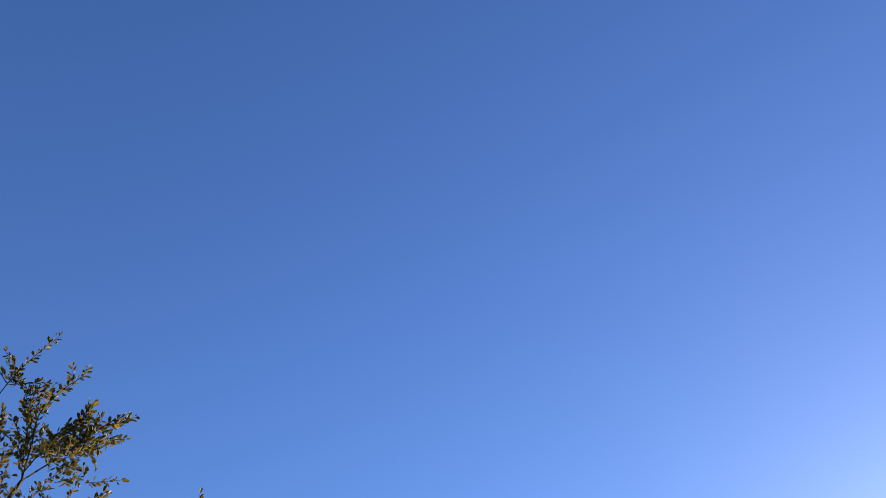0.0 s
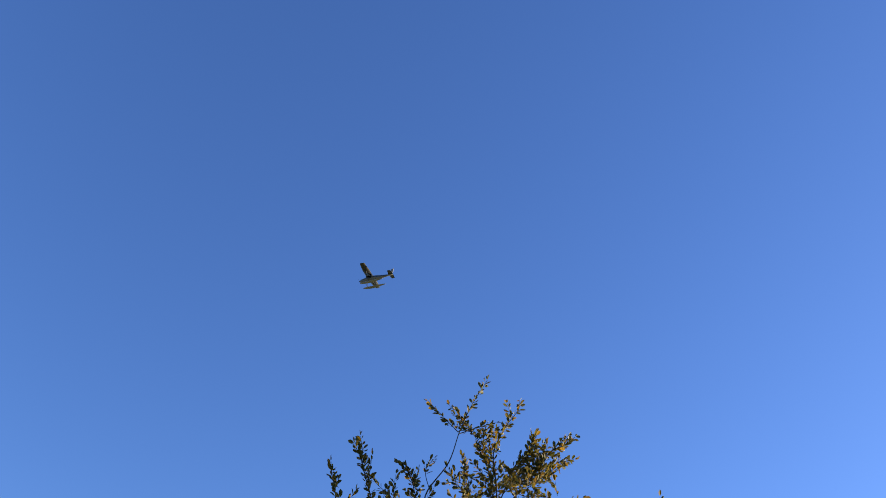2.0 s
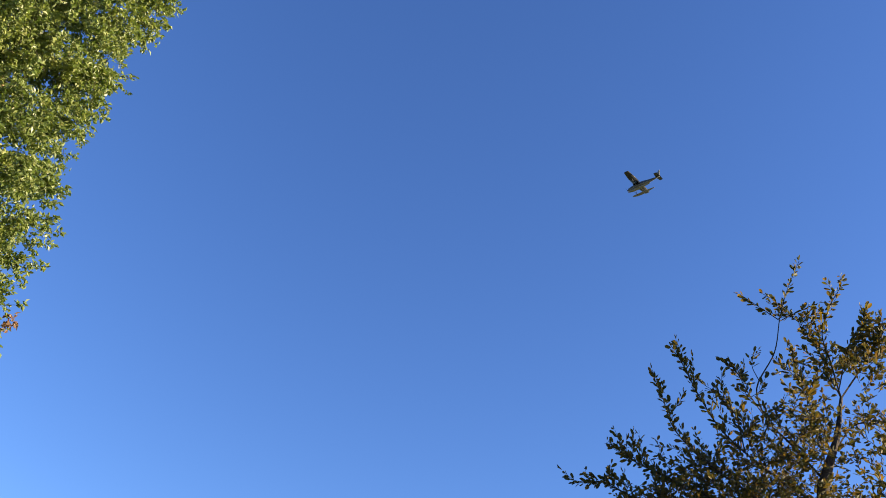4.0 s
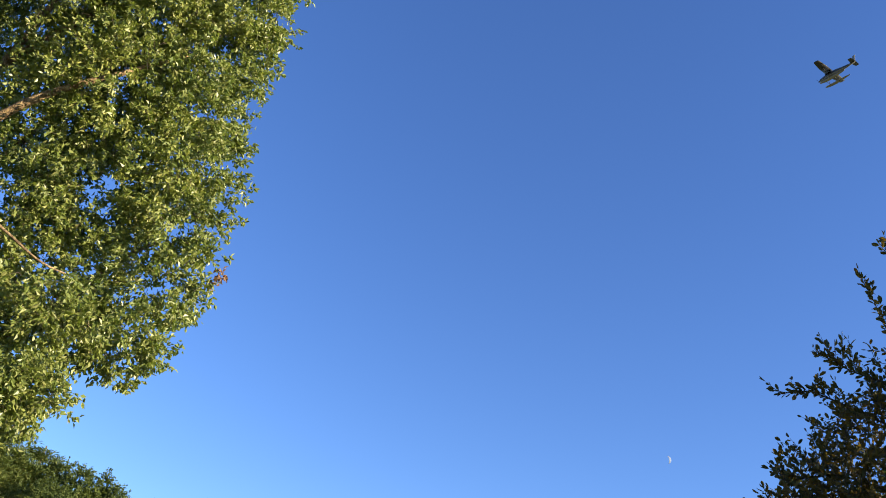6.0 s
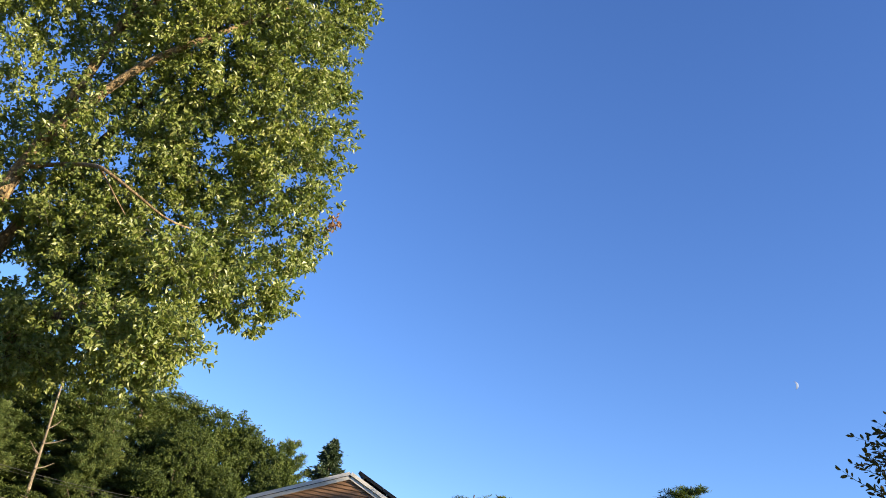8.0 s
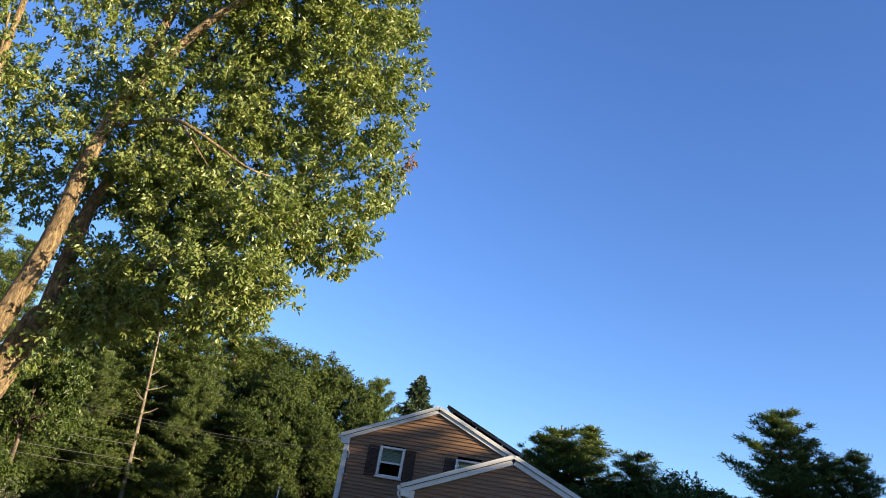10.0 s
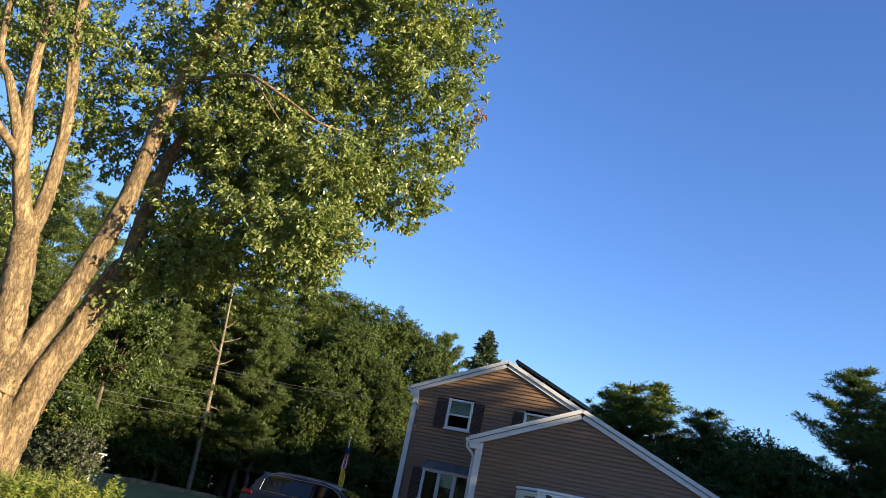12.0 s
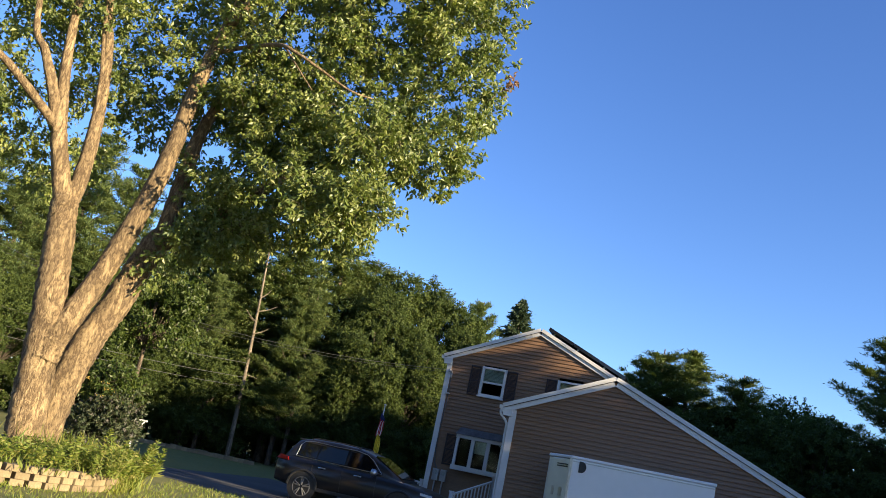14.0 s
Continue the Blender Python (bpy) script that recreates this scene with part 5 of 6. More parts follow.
# the places that each branch passes, its thickness, how long it is bare, its side twigs and their reach
ways = [
    ([(57.0, 25.2, 6.45), (55.2, 27.3, 6.35), (53.9, 28.7, 6.35), (53.4, 30.6, 6.35), (54.8, 32.7, 6.35), (55.4, 34.7, 6.35), (56.1, 36.3, 6.35), (57.2, 38.0, 6.35)], 0.010, 0.72, 0, 0),
    ([(55.3, 34.6, 6.35), (54.4, 35.2, 6.3), (52.7, 36.3, 6.3)], 0.005, 0.15, 0, 0), ([(55.3, 34.5, 6.35), (56.7, 35.0, 6.4), (58.1, 35.4, 6.4)], 0.005, 0.3, 0, 0),
    ([(55.6, 35.2, 6.35), (55.0, 35.9, 6.3), (54.4, 36.2, 6.3)], 0.004, 0.2, 0, 0), ([(53.6, 31.0, 6.35), (53.2, 31.9, 6.3), (53.4, 32.7, 6.3)], 0.004, 0.5, 2, 0.1),
    ([(58.7, 29.8, 6.45), (58.2, 31.0, 6.5), (57.7, 32.6, 6.5), (56.8, 34.2, 6.5), (55.9, 34.9, 6.5)], 0.007, 0.08, 20, 0.22),
    ([(57.2, 25.6, 6.45), (57.0, 28.5, 6.6), (56.2, 31.0, 6.65), (56.0, 32.8, 6.65)], 0.007, 0.2, 20, 0.24),
    ([(58.7, 29.8, 6.45), (58.4, 31.8, 6.45), (58.1, 33.6, 6.45), (58.9, 35.2, 6.45), (59.6, 36.0, 6.45), (59.9, 36.5, 6.45)], 0.008, 0.4, 6, 0.13),
    ([(58.7, 29.8, 6.45), (60.6, 31.8, 6.5), (61.7, 33.0, 6.5), (62.4, 33.8, 6.5), (63.4, 34.2, 6.5)], 0.008, 0.25, 17, 0.18),
    ([(60.6, 31.8, 6.5), (61.8, 32.3, 6.55), (62.6, 32.5, 6.55), (63.5, 33.3, 6.55)], 0.005, 0.3, 7, 0.12), ([(58.6, 30.2, 6.4), (59.6, 32.6, 6.4), (60.5, 33.6, 6.4), (60.9, 34.2, 6.4)], 0.006, 0.3, 14, 0.17),
    ([(57.6, 26.5, 6.45), (59.2, 28.2, 6.5), (60.8, 28.3, 6.5), (62.6, 29.1, 6.5), (63.4, 29.6, 6.5), (63.8, 30.2, 6.5)], 0.008, 0.4, 9, 0.12),
    ([(57.1, 16, 6.5), (64, 20, 6.6), (69.0, 24.5, 6.6), (70.2, 28.4, 6.6), (70.1, 29.3, 6.6), (70.5, 30.3, 6.6)], 0.014, 0.6, 8, 0.17), ([(69.6, 26.0, 6.6), (70.5, 27.6, 6.65), (71.3, 28.6, 6.65)], 0.005, 0.3, 3, 0.14),
    ([(56.9, 21.5, 6.45), (55.7, 24.0, 6.3), (52.3, 26.8, 6.2), (50.7, 28.3, 6.2), (49.5, 30.1, 6.2), (48.7, 31.5, 6.2), (47.9, 32.9, 6.2)], 0.011, 0.45, 10, 0.2),
    ([(57.0, 19.5, 6.45), (53.7, 23.5, 6.25), (50.9, 25.4, 6.2), (48.9, 26.9, 6.2), (47.6, 28.3, 6.2), (46.9, 30.1, 6.2), (46.2, 31.4, 6.2)], 0.011, 0.5, 10, 0.17),
    ([(53.9, 28.7, 6.35), (52.8, 30.3, 6.3), (52.3, 31.3, 6.3), (51.8, 32.1, 6.3)], 0.006, 0.2, 9, 0.16), ([(52.3, 26.8, 6.2), (51.8, 29.1, 6.25), (50.6, 30.6, 6.25)], 0.006, 0.2, 9, 0.2),
    ([(57.0, 17.0, 6.5), (50.8, 23.5, 6.2), (47.5, 25.1, 6.15), (45.4, 25.9, 6.15), (44.5, 26.4, 6.15), (43.6, 27.1, 6.15)], 0.012, 0.45, 15, 0.18),
    ([(57.0, 15.0, 6.5), (49.5, 21.5, 6.2), (45.4, 23.7, 6.2), (43.2, 24.6, 6.2), (42.6, 24.7, 6.2), (41.2, 24.5, 6.2)], 0.012, 0.45, 15, 0.15),
    ([(57.0, 12.5, 6.5), (49.5, 18.0, 6.35), (44.8, 19.9, 6.35), (42.4, 19.7, 6.35), (40.4, 20.1, 6.35)], 0.012, 0.4, 16, 0.18), ([(57.1, 10.0, 6.5), (50, 15.5, 6.4), (44.7, 17.8, 6.35), (41.6, 17.9, 6.35), (38.8, 17.5, 6.35)], 0.013, 0.4, 16, 0.16),
    ([(57.2, 8.0, 6.5), (50, 12.5, 6.4), (44.6, 16.0, 6.4), (41.2, 16.0, 6.4), (38.2, 15.8, 6.4)], 0.013, 0.4, 14, 0.14), ([(57.0, 20.0, 6.45), (60.5, 24, 6.7), (61.5, 27, 6.8)], 0.010, 0.3, 20, 0.3), ([(57.2, 12.0, 6.5), (63.0, 17.0, 6.7), (66.0, 21.5, 6.8)], 0.012, 0.3, 20, 0.3)]
rn_b = np.random.default_rng(78)
for k, (pts, thick, bare, n, reach) in enumerate(ways):
    line = leaf_line([P(*q) for q in pts], thick, 0.002, 600 + k, bare)
    if n:
        side_twigs(line, n, 700 + k, reach, max(0.15, bare - 0.15))
for k in range(34):
    o = np.array(P(rn_b.normal(61.0, 0.9), rn_b.normal(31.6, 0.8), 6.5 + 0.12 * rn_b.normal()))
    out = rn_b.normal(size=3) * 0.09 + [0, 0, 0.1]
    leaf_line([Vector(o), Vector(o + out * 0.5), Vector(o + out)], 0.003, 0.0015, 9000 + k, steps=3)
# the full lower part of the crown, thinning towards its upper outline
rn = np.random.default_rng(77)
for k in range(2900):
    az = rn.uniform(39.5, 68.0) if k < 1500 else rn.uniform(40.0, 57.0)
    top = np.interp(az, [39, 40, 41, 42, 44, 46, 48, 50.5, 53, 55, 57, 59, 61, 62.5, 64, 66, 69], [13.5, 15.5, 18, 20, 22.6, 24, 25, 26.2, 27.4, 28.0, 29.5, 30.8, 30.6, 28.0, 24.5, 21.5, 19])
    el = 4 + (top - 4) * rn.random() ** 0.72
    deep = float(np.clip(rn.normal() * 0.45, -0.4, 0.9))
    o = np.array(P(az, el, 6.5)) + np.array([math.sin(radians(az)), math.cos(radians(az)), 0]) * deep
    out = np.array([rn.normal() * 0.7, rn.normal() * 0.7, 0.3 + 0.3 * rn.random()])
    out = out / np.linalg.norm(out) * rn.uniform(0.12, 0.3)
    leaf_line([Vector(o), Vector(o + out * 0.5 + rn.normal(size=3) * 0.015), Vector(o + out)], 0.003, 0.0015, 5000 + k, 0.0, 0.014, 0.046, 3)
lv.to("crown", M["leaf_plum"], small, "small bronze-green leaves")
tw.to("twig_growth", M["bark_dark"], small, "fine dark twigs")["kind"] = "stuff"


# ---- woodland ----
def pine(seed, h, spread, bare):
    """White pine: straight pale trunk, bare below, with uneven layered plumes of needles."""
    rn = np.random.default_rng(seed)
    t = thing("pine_tree", "tall white pine with layered plumes of needles", "tree", group="pines of the woodland")
    sway = rn.normal(size=2) * 0.25
    part("trunk", tube([(0, 0, -0.3), (sway[0] * 0.4, sway[1] * 0.4, h * 0.4), (sway[0], sway[1], h * 0.75), (sway[0], sway[1], h)], h * 0.017, 0.03, 8, 4, 0.05, seed), M["bark_grey"], t, "", True)
    nd, br = Cloud(), Cloud()
    z = h * bare
    while z < h * 0.99:
        f = (z - h * bare) / (h * (1 - bare))
        reach = spread * (0.45 + 0.55 * math.sin(math.pi * min(1.0, 0.25 + f * 0.62))) * (1 - f) ** 0.62 + 0.2
        for k in range(rn.integers(6, 10)):
            a = rn.uniform(0, 2 * math.pi)
            r = reach * rn.uniform(0.5, 1.18)
            o = np.array([sway[0] * z / h, sway[1] * z / h, z])
            flat = np.array([math.cos(a), math.sin(a), 0.0])
            across = np.array([-flat[1], flat[0], 0.0])
            rise = rn.uniform(-0.08, 0.22) + 0.4 * f
            ts = np.array([0.0, 0.5, 1.0])
            pts = o + flat * (r * ts)[:, None] + np.array([0, 0, 1.0]) * (r * (rise * ts + 0.16 * ts ** 2))[:, None]
            br.sticks(pts[:-1], pts[1:], [0.035, 0.022], [0.022, 0.01])
            n = int(9 + r * 11)
            tt = rn.uniform(0.12, 1.04, n)
            half = 0.3 * r * np.sin(np.pi * np.clip(tt * 0.85 + 0.12, 0, 1))
            c = o + flat * (r * tt)[:, None] + across * (half * rn.uniform(-1, 1, n))[:, None]
            c[:, 2] += r * (rise * tt + 0.16 * tt ** 2) + rn.normal(size=n) * 0.06
            c[: max(2, n // 6)] = pts[-1] + rn.normal(size=(max(2, n // 6), 3)) * [0.16, 0.16, 0.07]
            per = 16
            ax = unit(rn, n * per) * [1, 1, 0.55] + flat * 0.6 + [0, 0, 0.45]
            p = np.repeat(c, per, 0) + rn.normal(size=(n * per, 3)) * [0.11, 0.11, 0.05]
            s = rn.uniform(0.16, 0.32, n * per)
            nd.leaves(p, ax, unit(rn, n * per) * 0.6 + [0, 0, 0.8] - flat * 0.25, s, s * 0.2, 0.1)
        z += h * (1 - bare) / 17 * rn.uniform(0.75, 1.25)
    nd.to("crown", M["needle"], t, "plumes of green needles")
    br.to("branchwork", M["bark_grey"], t)["kind"] = "stuff"
    return t


def broadleaf(seed, h, rad, name="oak_tree", label="rounded broadleaf tree at the edge of the woods", leaf="leaf_oak", size=0.15, count=2300, low=0.22, per=22):
    rn = np.random.default_rng(seed)
    t = thing(name, label, "tree", group="broadleaf trees of the woodland")
    part("trunk", tube([(0, 0, -0.3), (0.1, 0.05, h * 0.3), (rn.normal() * 0.3, rn.normal() * 0.3, h * 0.8)], h * 0.02, 0.06, 8, 4, 0.06, seed), M["bark_grey"], t, "", True)
    bs = []
    for i in range(46):
        f = rn.random() ** 0.8
        z = h * (low + (0.93 - low) * f)
        rr = rad * math.sqrt(max(0.05, 1 - ((f - 0.42) / 0.62) ** 2)) * rn.uniform(0.45, 0.85)
        a = rn.uniform(0, 2 * math.pi)
        bs.append((rr * math.cos(a), rr * math.sin(a), z, rad * rn.uniform(0.19, 0.33), 0.75))
    bs.append((0, 0, h * 0.88, rad * 0.36, 0.8))
    cl, tg = Cloud(), Cloud()
    w_, y_ = sprays(rn, bs, count, 0.62)
    leafy(rn, cl, None, w_, y_, per, 0.42, size, 0.6, 0.2, 0.012, 1.6)
    c0 = np.repeat([[0, 0, h * max(0.35, low)]], len(bs), 0)
    tg.sticks(c0, np.array([b[:3] for b in bs]), 0.035, 0.012)
    cl.to("crown", M[leaf], t, "dense leaves with gaps")
    tg.to("branchwork", M["bark_grey"], t)["kind"] = "stuff"
    return t


def spruce(seed, h, rad):
    rn = np.random.default_rng(seed)
    t = thing("spruce_tree", "narrow dark spruce with a pointed top", "tree")
    part("trunk", tube([(0, 0, -0.3), (0, 0, h * 0.5), (0, 0, h)], h * 0.014, 0.015, 7, 2), M["bark_grey"], t)
    nd = Cloud()
    z = h * 0.2
    while z < h:
        r = rad * (1 - z / h) ** 0.66 * (0.5 + 0.55 * abs(math.sin(z * 2.6))) + 0.03
        k = 15
        a = rn.uniform(0, 2 * math.pi, k)
        d = np.stack([np.cos(a), np.sin(a), np.full(k, -0.18)], 1)
        for q in np.linspace(0.15, 1, 7):
            p = np.array([0, 0, z]) + d * (r * q) * rn.uniform(0.8, 1.15, k)[:, None]
            for _ in range(4):
                s = rn.uniform(0.24, 0.42, k) * (0.5 + 0.55 * min(1.0, r / 1.6))
                nd.leaves(p + rn.normal(size=(k, 3)) * 0.06, d + rn.normal(size=(k, 3)) * 0.6, unit(rn, k), s, s * 0.32, 0.1)
        z += 0.2
    nd.leaves([[0, 0, h - 0.1]], [[0, 0, 1]], [[1, 0, 0]], 0.55, 0.06)
    nd.to("crown", M["needle_spruce"], t, "short dark needles")
    return t


def put(ob, az, d, s, turn=0.0, z=0.0, wide=1.0):
    a = radians(az)
    ob.location, ob.rotation_euler, ob.scale = (math.sin(a) * d, math.cos(a) * d, z), (0, 0, turn), (s * wide, s * wide, s)


def plant(src, places, seed):
    rn = random.Random(seed)
    for i, (az, d, h, wide) in enumerate(places):
        ob = src[0][i % len(src[0])] if i < len(src[0]) else copy_thing(src[0][i % len(src[0])], pose(0, 0, 0))
        put(ob, az, d, h / src[1][i % len(src[1])], rn.uniform(0, 6.28), 0, wide)


pines = ([pine(41, 14.0, 3.2, 0.22), pine(42, 13.0, 3.0, 0.16), pine(43, 15.0, 3.6, 0.3)], [14.0, 13.0, 15.0])
# bearing, distance, height, breadth
plant(pines, [(15.6, 50, 10.6, 1.5), (-8.6, 54, 14.0, 1.3), (28.4, 46, 12.2, 1.2), (-6.1, 55, 14.2, 1.3), (17.2, 52, 11.3, 1.5), (-12.2, 55, 13.6, 1.3), (-4.4, 56, 14.0, 1.3), (-7.2, 51.5, 10.5, 0.8), (-13.6, 52, 10.0, 0.8),
               (20.6, 50, 9.9, 1.3), (-14.6, 62, 14.6, 0.9), (-22.6, 52, 16.0, 1.0), (-26.0, 50, 13.0, 1.0), (-24.2, 56, 14.5, 1.0), (-19.8, 55, 15.5, 1.0), (-28.5, 50, 14.0, 1.0),
               (-17.0, 58, 14.0, 0.9), (3.3, 57, 12.9, 0.8), (33.0, 48, 11.0, 1.0), (20.2, 54, 9.6, 0.8), (-12.5, 55, 10.0, 0.8), (36.5, 52, 10.5, 1.0), (-8.0, 52, 11.0, 0.9), (14.2, 53, 10.2, 1.2), (-10.0, 58, 13.0, 1.0), (-5.2, 58, 13.4, 1.0), (-13.0, 59, 13.6, 1.0), (31.2, 48, 10.6, 1.0), (29.9, 47.5, 10.6, 0.9)], 1)
oaks = ([broadleaf(51, 12.0, 4.2), broadleaf(52, 11.0, 3.6), broadleaf(53, 9.0, 3.4, low=0.1)], [12.0, 11.0, 9.0])
plant(oaks, [(-1.6, 56, 13.4, 0.9), (1.0, 55, 12.4, 0.9), (23.4, 47, 8.4, 1.1), (-3.2, 52, 11.4, 0.9), (2.4, 54, 10.4, 0.9), (24.8, 45, 7.6, 1.0), (-6.2, 57, 6.2, 1.3), (-0.3, 52, 9.4, 1.0),
              (-9.5, 57, 6.0, 1.3), (-16.0, 53, 7.4, 1.1), (-4.2, 52, 6.6, 1.2), (-12.6, 52, 6.0, 1.3), (-20.5, 50, 8.6, 1.0), (-24.5, 48, 6.6, 1.2), (-27.6, 42, 7.0, 1.0), (18.5, 45, 5.6, 1.3),
              (21.5, 44, 5.6, 1.3), (14.5, 48, 6.6, 1.1), (29.5, 43, 5.4, 1.3), (-1.5, 51, 5.2, 1.3), (33.5, 42, 5.4, 1.3), (-17.5, 51, 6.0, 1.3), (37.0, 42, 5.2, 1.3),
              (-10.8, 58, 8.4, 1.2), (-8.2, 60, 9.0, 1.2), (-13.2, 60, 9.2, 1.2), (-5.6, 60, 8.6, 1.2), (-15.6, 59, 8.6, 1.2), (-18.6, 60, 9.0, 1.2),
              (23.4, 49, 8.2, 1.3), (27.8, 47, 7.2, 1.3), (31.6, 46, 7.0, 1.3), (19.6, 50, 8.0, 1.3), (16.4, 49, 7.4, 1.3)], 2)
put(spruce(61, 12.0, 3.4), 5.9, 58, 1.13)
# lighter young trees at the lawn's far edge, and the tall bare-stemmed trunk
young = ([broadleaf(54, 6.5, 2.0, "young_maple_tree", "light green young maple beside the drive", "leaf_young", 0.15, 620, 0.56)], [6.5])
plant(young, [(-17.0, 31, 6.3, 0.85)], 3)
snag = thing("bare_pine_trunk", "pale dead pine trunk with a few broken stubs", "tree trunk")
put(snag, -10.75, 51.0, 1.0)
part("trunk", tube([(0.25, 0, -0.2), (0.12, 0, 3.6), (-0.08, 0.1, 7.2), (-0.42, 0.1, 12.2)], 0.15, 0.045, 9, 5, 0.08, 4), M["dead_wood"], snag, "", True)
for z, dx, dz in ((6.9, 0.8, 0.5), (7.6, -0.7, 0.6), (8.2, 1.0, 0.5), (9.0, 0.5, 0.6), (4.6, 0.7, -0.1), (5.4, -0.6, 0.3)):
    x = 0.12 - (z - 3.6) * 0.055
    part("branch_stub", tube([(x, 0, z), (x + dx * 0.5, 0.1, z + dz * 0.4), (x + dx, 0.1, z + dz)], 0.045, 0.012, 6, 3), M["dead_wood"], snag)
added_oaks = ([broadleaf(56, 12.0, 4.2, size=0.46, count=480, per=9), broadleaf(57, 11.0, 3.6, size=0.46, count=480, per=9), broadleaf(58, 9.0, 3.4, size=0.42, count=480, low=0.1, per=9)], [12.0, 11.0, 9.0])
# unseen trees added round the rest of the garden; those beyond the wing are set to shade the house, the drive and the
# woods
for i, (x, y, h, wd) in enumerate([(18.6, 9.2, 8.6, 0.8), (21, 12.5, 10.4, 1.0), (25.5, 17.0, 10.6, 1.0), (30, 22.5, 13.0, 1.0), (34, 27, 14.0, 1.0), (38, 31, 15.5, 1.1), (43, 35, 16, 1.1), (48, 38.5, 15, 1.1), (37, 24.5, 13.5, 1.1), (15.5, 17.2, 6.2, 1.1), (13.6, 18.6, 3.8, 0.9),
                                   (28, 24.5, 14.0, 1.0), (28.5, 28.0, 12.5, 1.1), (29, 31.5, 11.2, 1.1), (29.5, 35.0, 10.8, 1.1), (27.5, 21.8, 14.2, 0.9), (24.0, 13.6, 10.2, 0.9),
                                   (20.5, 11.0, 6.0, 1.0), (22.5, 16.5, 6.0, 1.2), (27.5, 20.5, 7.0, 1.2), (32, 26, 8, 1.2), (20.5, 15.5, 5.5, 1.0), (18.5, 12.0, 5.0, 1.0), (36, 30.5, 8, 1.2), (24, 20, 6, 1.0),
                                   (18, -30, 7.0, 1.2), (8, -32, 10, 1.2), (-2, -30, 11, 1.2), (-12, -28, 11, 1.2), (-22, -24, 12, 1.2), (-30, -16, 12, 1.2), (-35, -6, 12, 1.2), (-38, 5, 12, 1.2), (-38, 16, 12, 1.2),
                                   (-36, 26, 12, 1.2), (-34, 36, 13, 1.2), (-5, -22, 7, 1.4), (-16, -18, 7, 1.4), (-26, -6, 8, 1.4), (-28, 8, 8, 1.4)]):
    o = added_oaks[0][i] if i < 3 else copy_thing(added_oaks[0][i % 3], pose(0, 0, 0))
    k = h / added_oaks[1][i % 3]
    o.location, o.scale = (x, y, 0), (k * wd, k * wd, k)
    o.rotation_euler = (0, 0, i * 1.3)

# pines added out of view to dapple the walls and shade the gable's left
for i, (x, y, h) in enumerate([(23.6, 15.2, 10.9), (26.6, 14.6, 11.2), (26.2, 18.6, 10.4), (29.0, 17.2, 11.4), (20.5, 18.25, 12.0)]):
    o = copy_thing(pines[0][i % 3], pose(0, 0, 0))
    k = h / pines[1][i % 3]
    o.location, o.scale, o.rotation_euler = (x, y, 0), (k, k, k), (0, 0, i * 2.1)

# dense undergrowth that closes the foot of the woods
rn = np.random.default_rng(88)
under, ust = Cloud(), Cloud()
bs = []
for i in range(150):
    az, d = rn.uniform(-34, 44), rn.uniform(52, 66)
    top = rn.uniform(1.4, 3.6) if d < 57 else rn.uniform(3.0, 6.5)
    bs.append((math.sin(radians(az)) * d, math.cos(radians(az)) * d, top * 0.5, 2.4, top / 4.8))
for i in range(46):
    az, d = rn.uniform(-30, 2), rn.uniform(53, 58)
    bs.append((math.sin(radians(az)) * d, math.cos(radians(az)) * d, 2.2, 2.2, 1.2))
for i in range(24):
    az, d = rn.uniform(-4, 4), rn.uniform(53, 60)
    bs.append((math.sin(radians(az)) * d, math.cos(radians(az)) * d, 2.3, 2.0, 1.25))
for i in range(58):
    az, d = -42 + i * 1.55, rn.uniform(66, 72)
    bs.append((math.sin(radians(az)) * d, math.cos(radians(az)) * d, 1.8, 2.9, rn.uniform(0.9, 1.3)))
for i in range(60):
    az, d = -24 + i * 0.52, rn.uniform(60, 63)
    bs.append((math.sin(radians(az)) * d, math.cos(radians(az)) * d, 1.0, 1.7, 0.8))
w_, y_ = sprays(rn, bs, 9300, 0.55)
leafy(rn, under, ust, w_, y_, 22, 0.55, 0.19, 0.6, 0.2, 0.012, 1.0)
tagged(under.to("undergrowth", M["leaf_oak"]), "dark dense undergrowth at the foot of the woods", "undergrowth", kind="stuff")
tagged(ust.to("undergrowth_stems", M["bark_grey"]), "thin stems in the undergrowth", "undergrowth", kind="stuff")

# ---- raised bed at the maple's foot ----
bed_line = smooth_line([(-12.5, 13.5, 0), (-10.5, 13.3, 0), (-8.5, 13.5, 0), (-6.9, 13.9, 0), (-5.8, 14.6, 0), (-5.25, 15.7, 0), (-5.15, 17.3, 0), (-5.3, 18.6, 0)], 10)
wall = thing("block_wall", "low curved garden wall of tan concrete blocks with open joints", "garden wall", pose(0, 0, 0))
bm = boxed(-0.116, 0.116, -0.09, 0.09, 0.0, 0.108, bevel=0.01)
block_mesh = bpy.data.meshes.new("block")
bm.to_mesh(block_mesh)
bm.free()
block_mesh.materials.append(M["block"])
lens = [0.0]
for a, b in zip(bed_line, bed_line[1:]):
    lens.append(lens[-1] + (b - a).length)


def along(s):
    for i in range(len(lens) - 1):
        if lens[i + 1] >= s:
            f = (s - lens[i]) / (lens[i + 1] - lens[i])
            return bed_line[i].lerp(bed_line[i + 1], f), (bed_line[i + 1] - bed_line[i]).normalized()
    return bed_line[-1], (bed_line[-1] - bed_line[-2]).normalized()


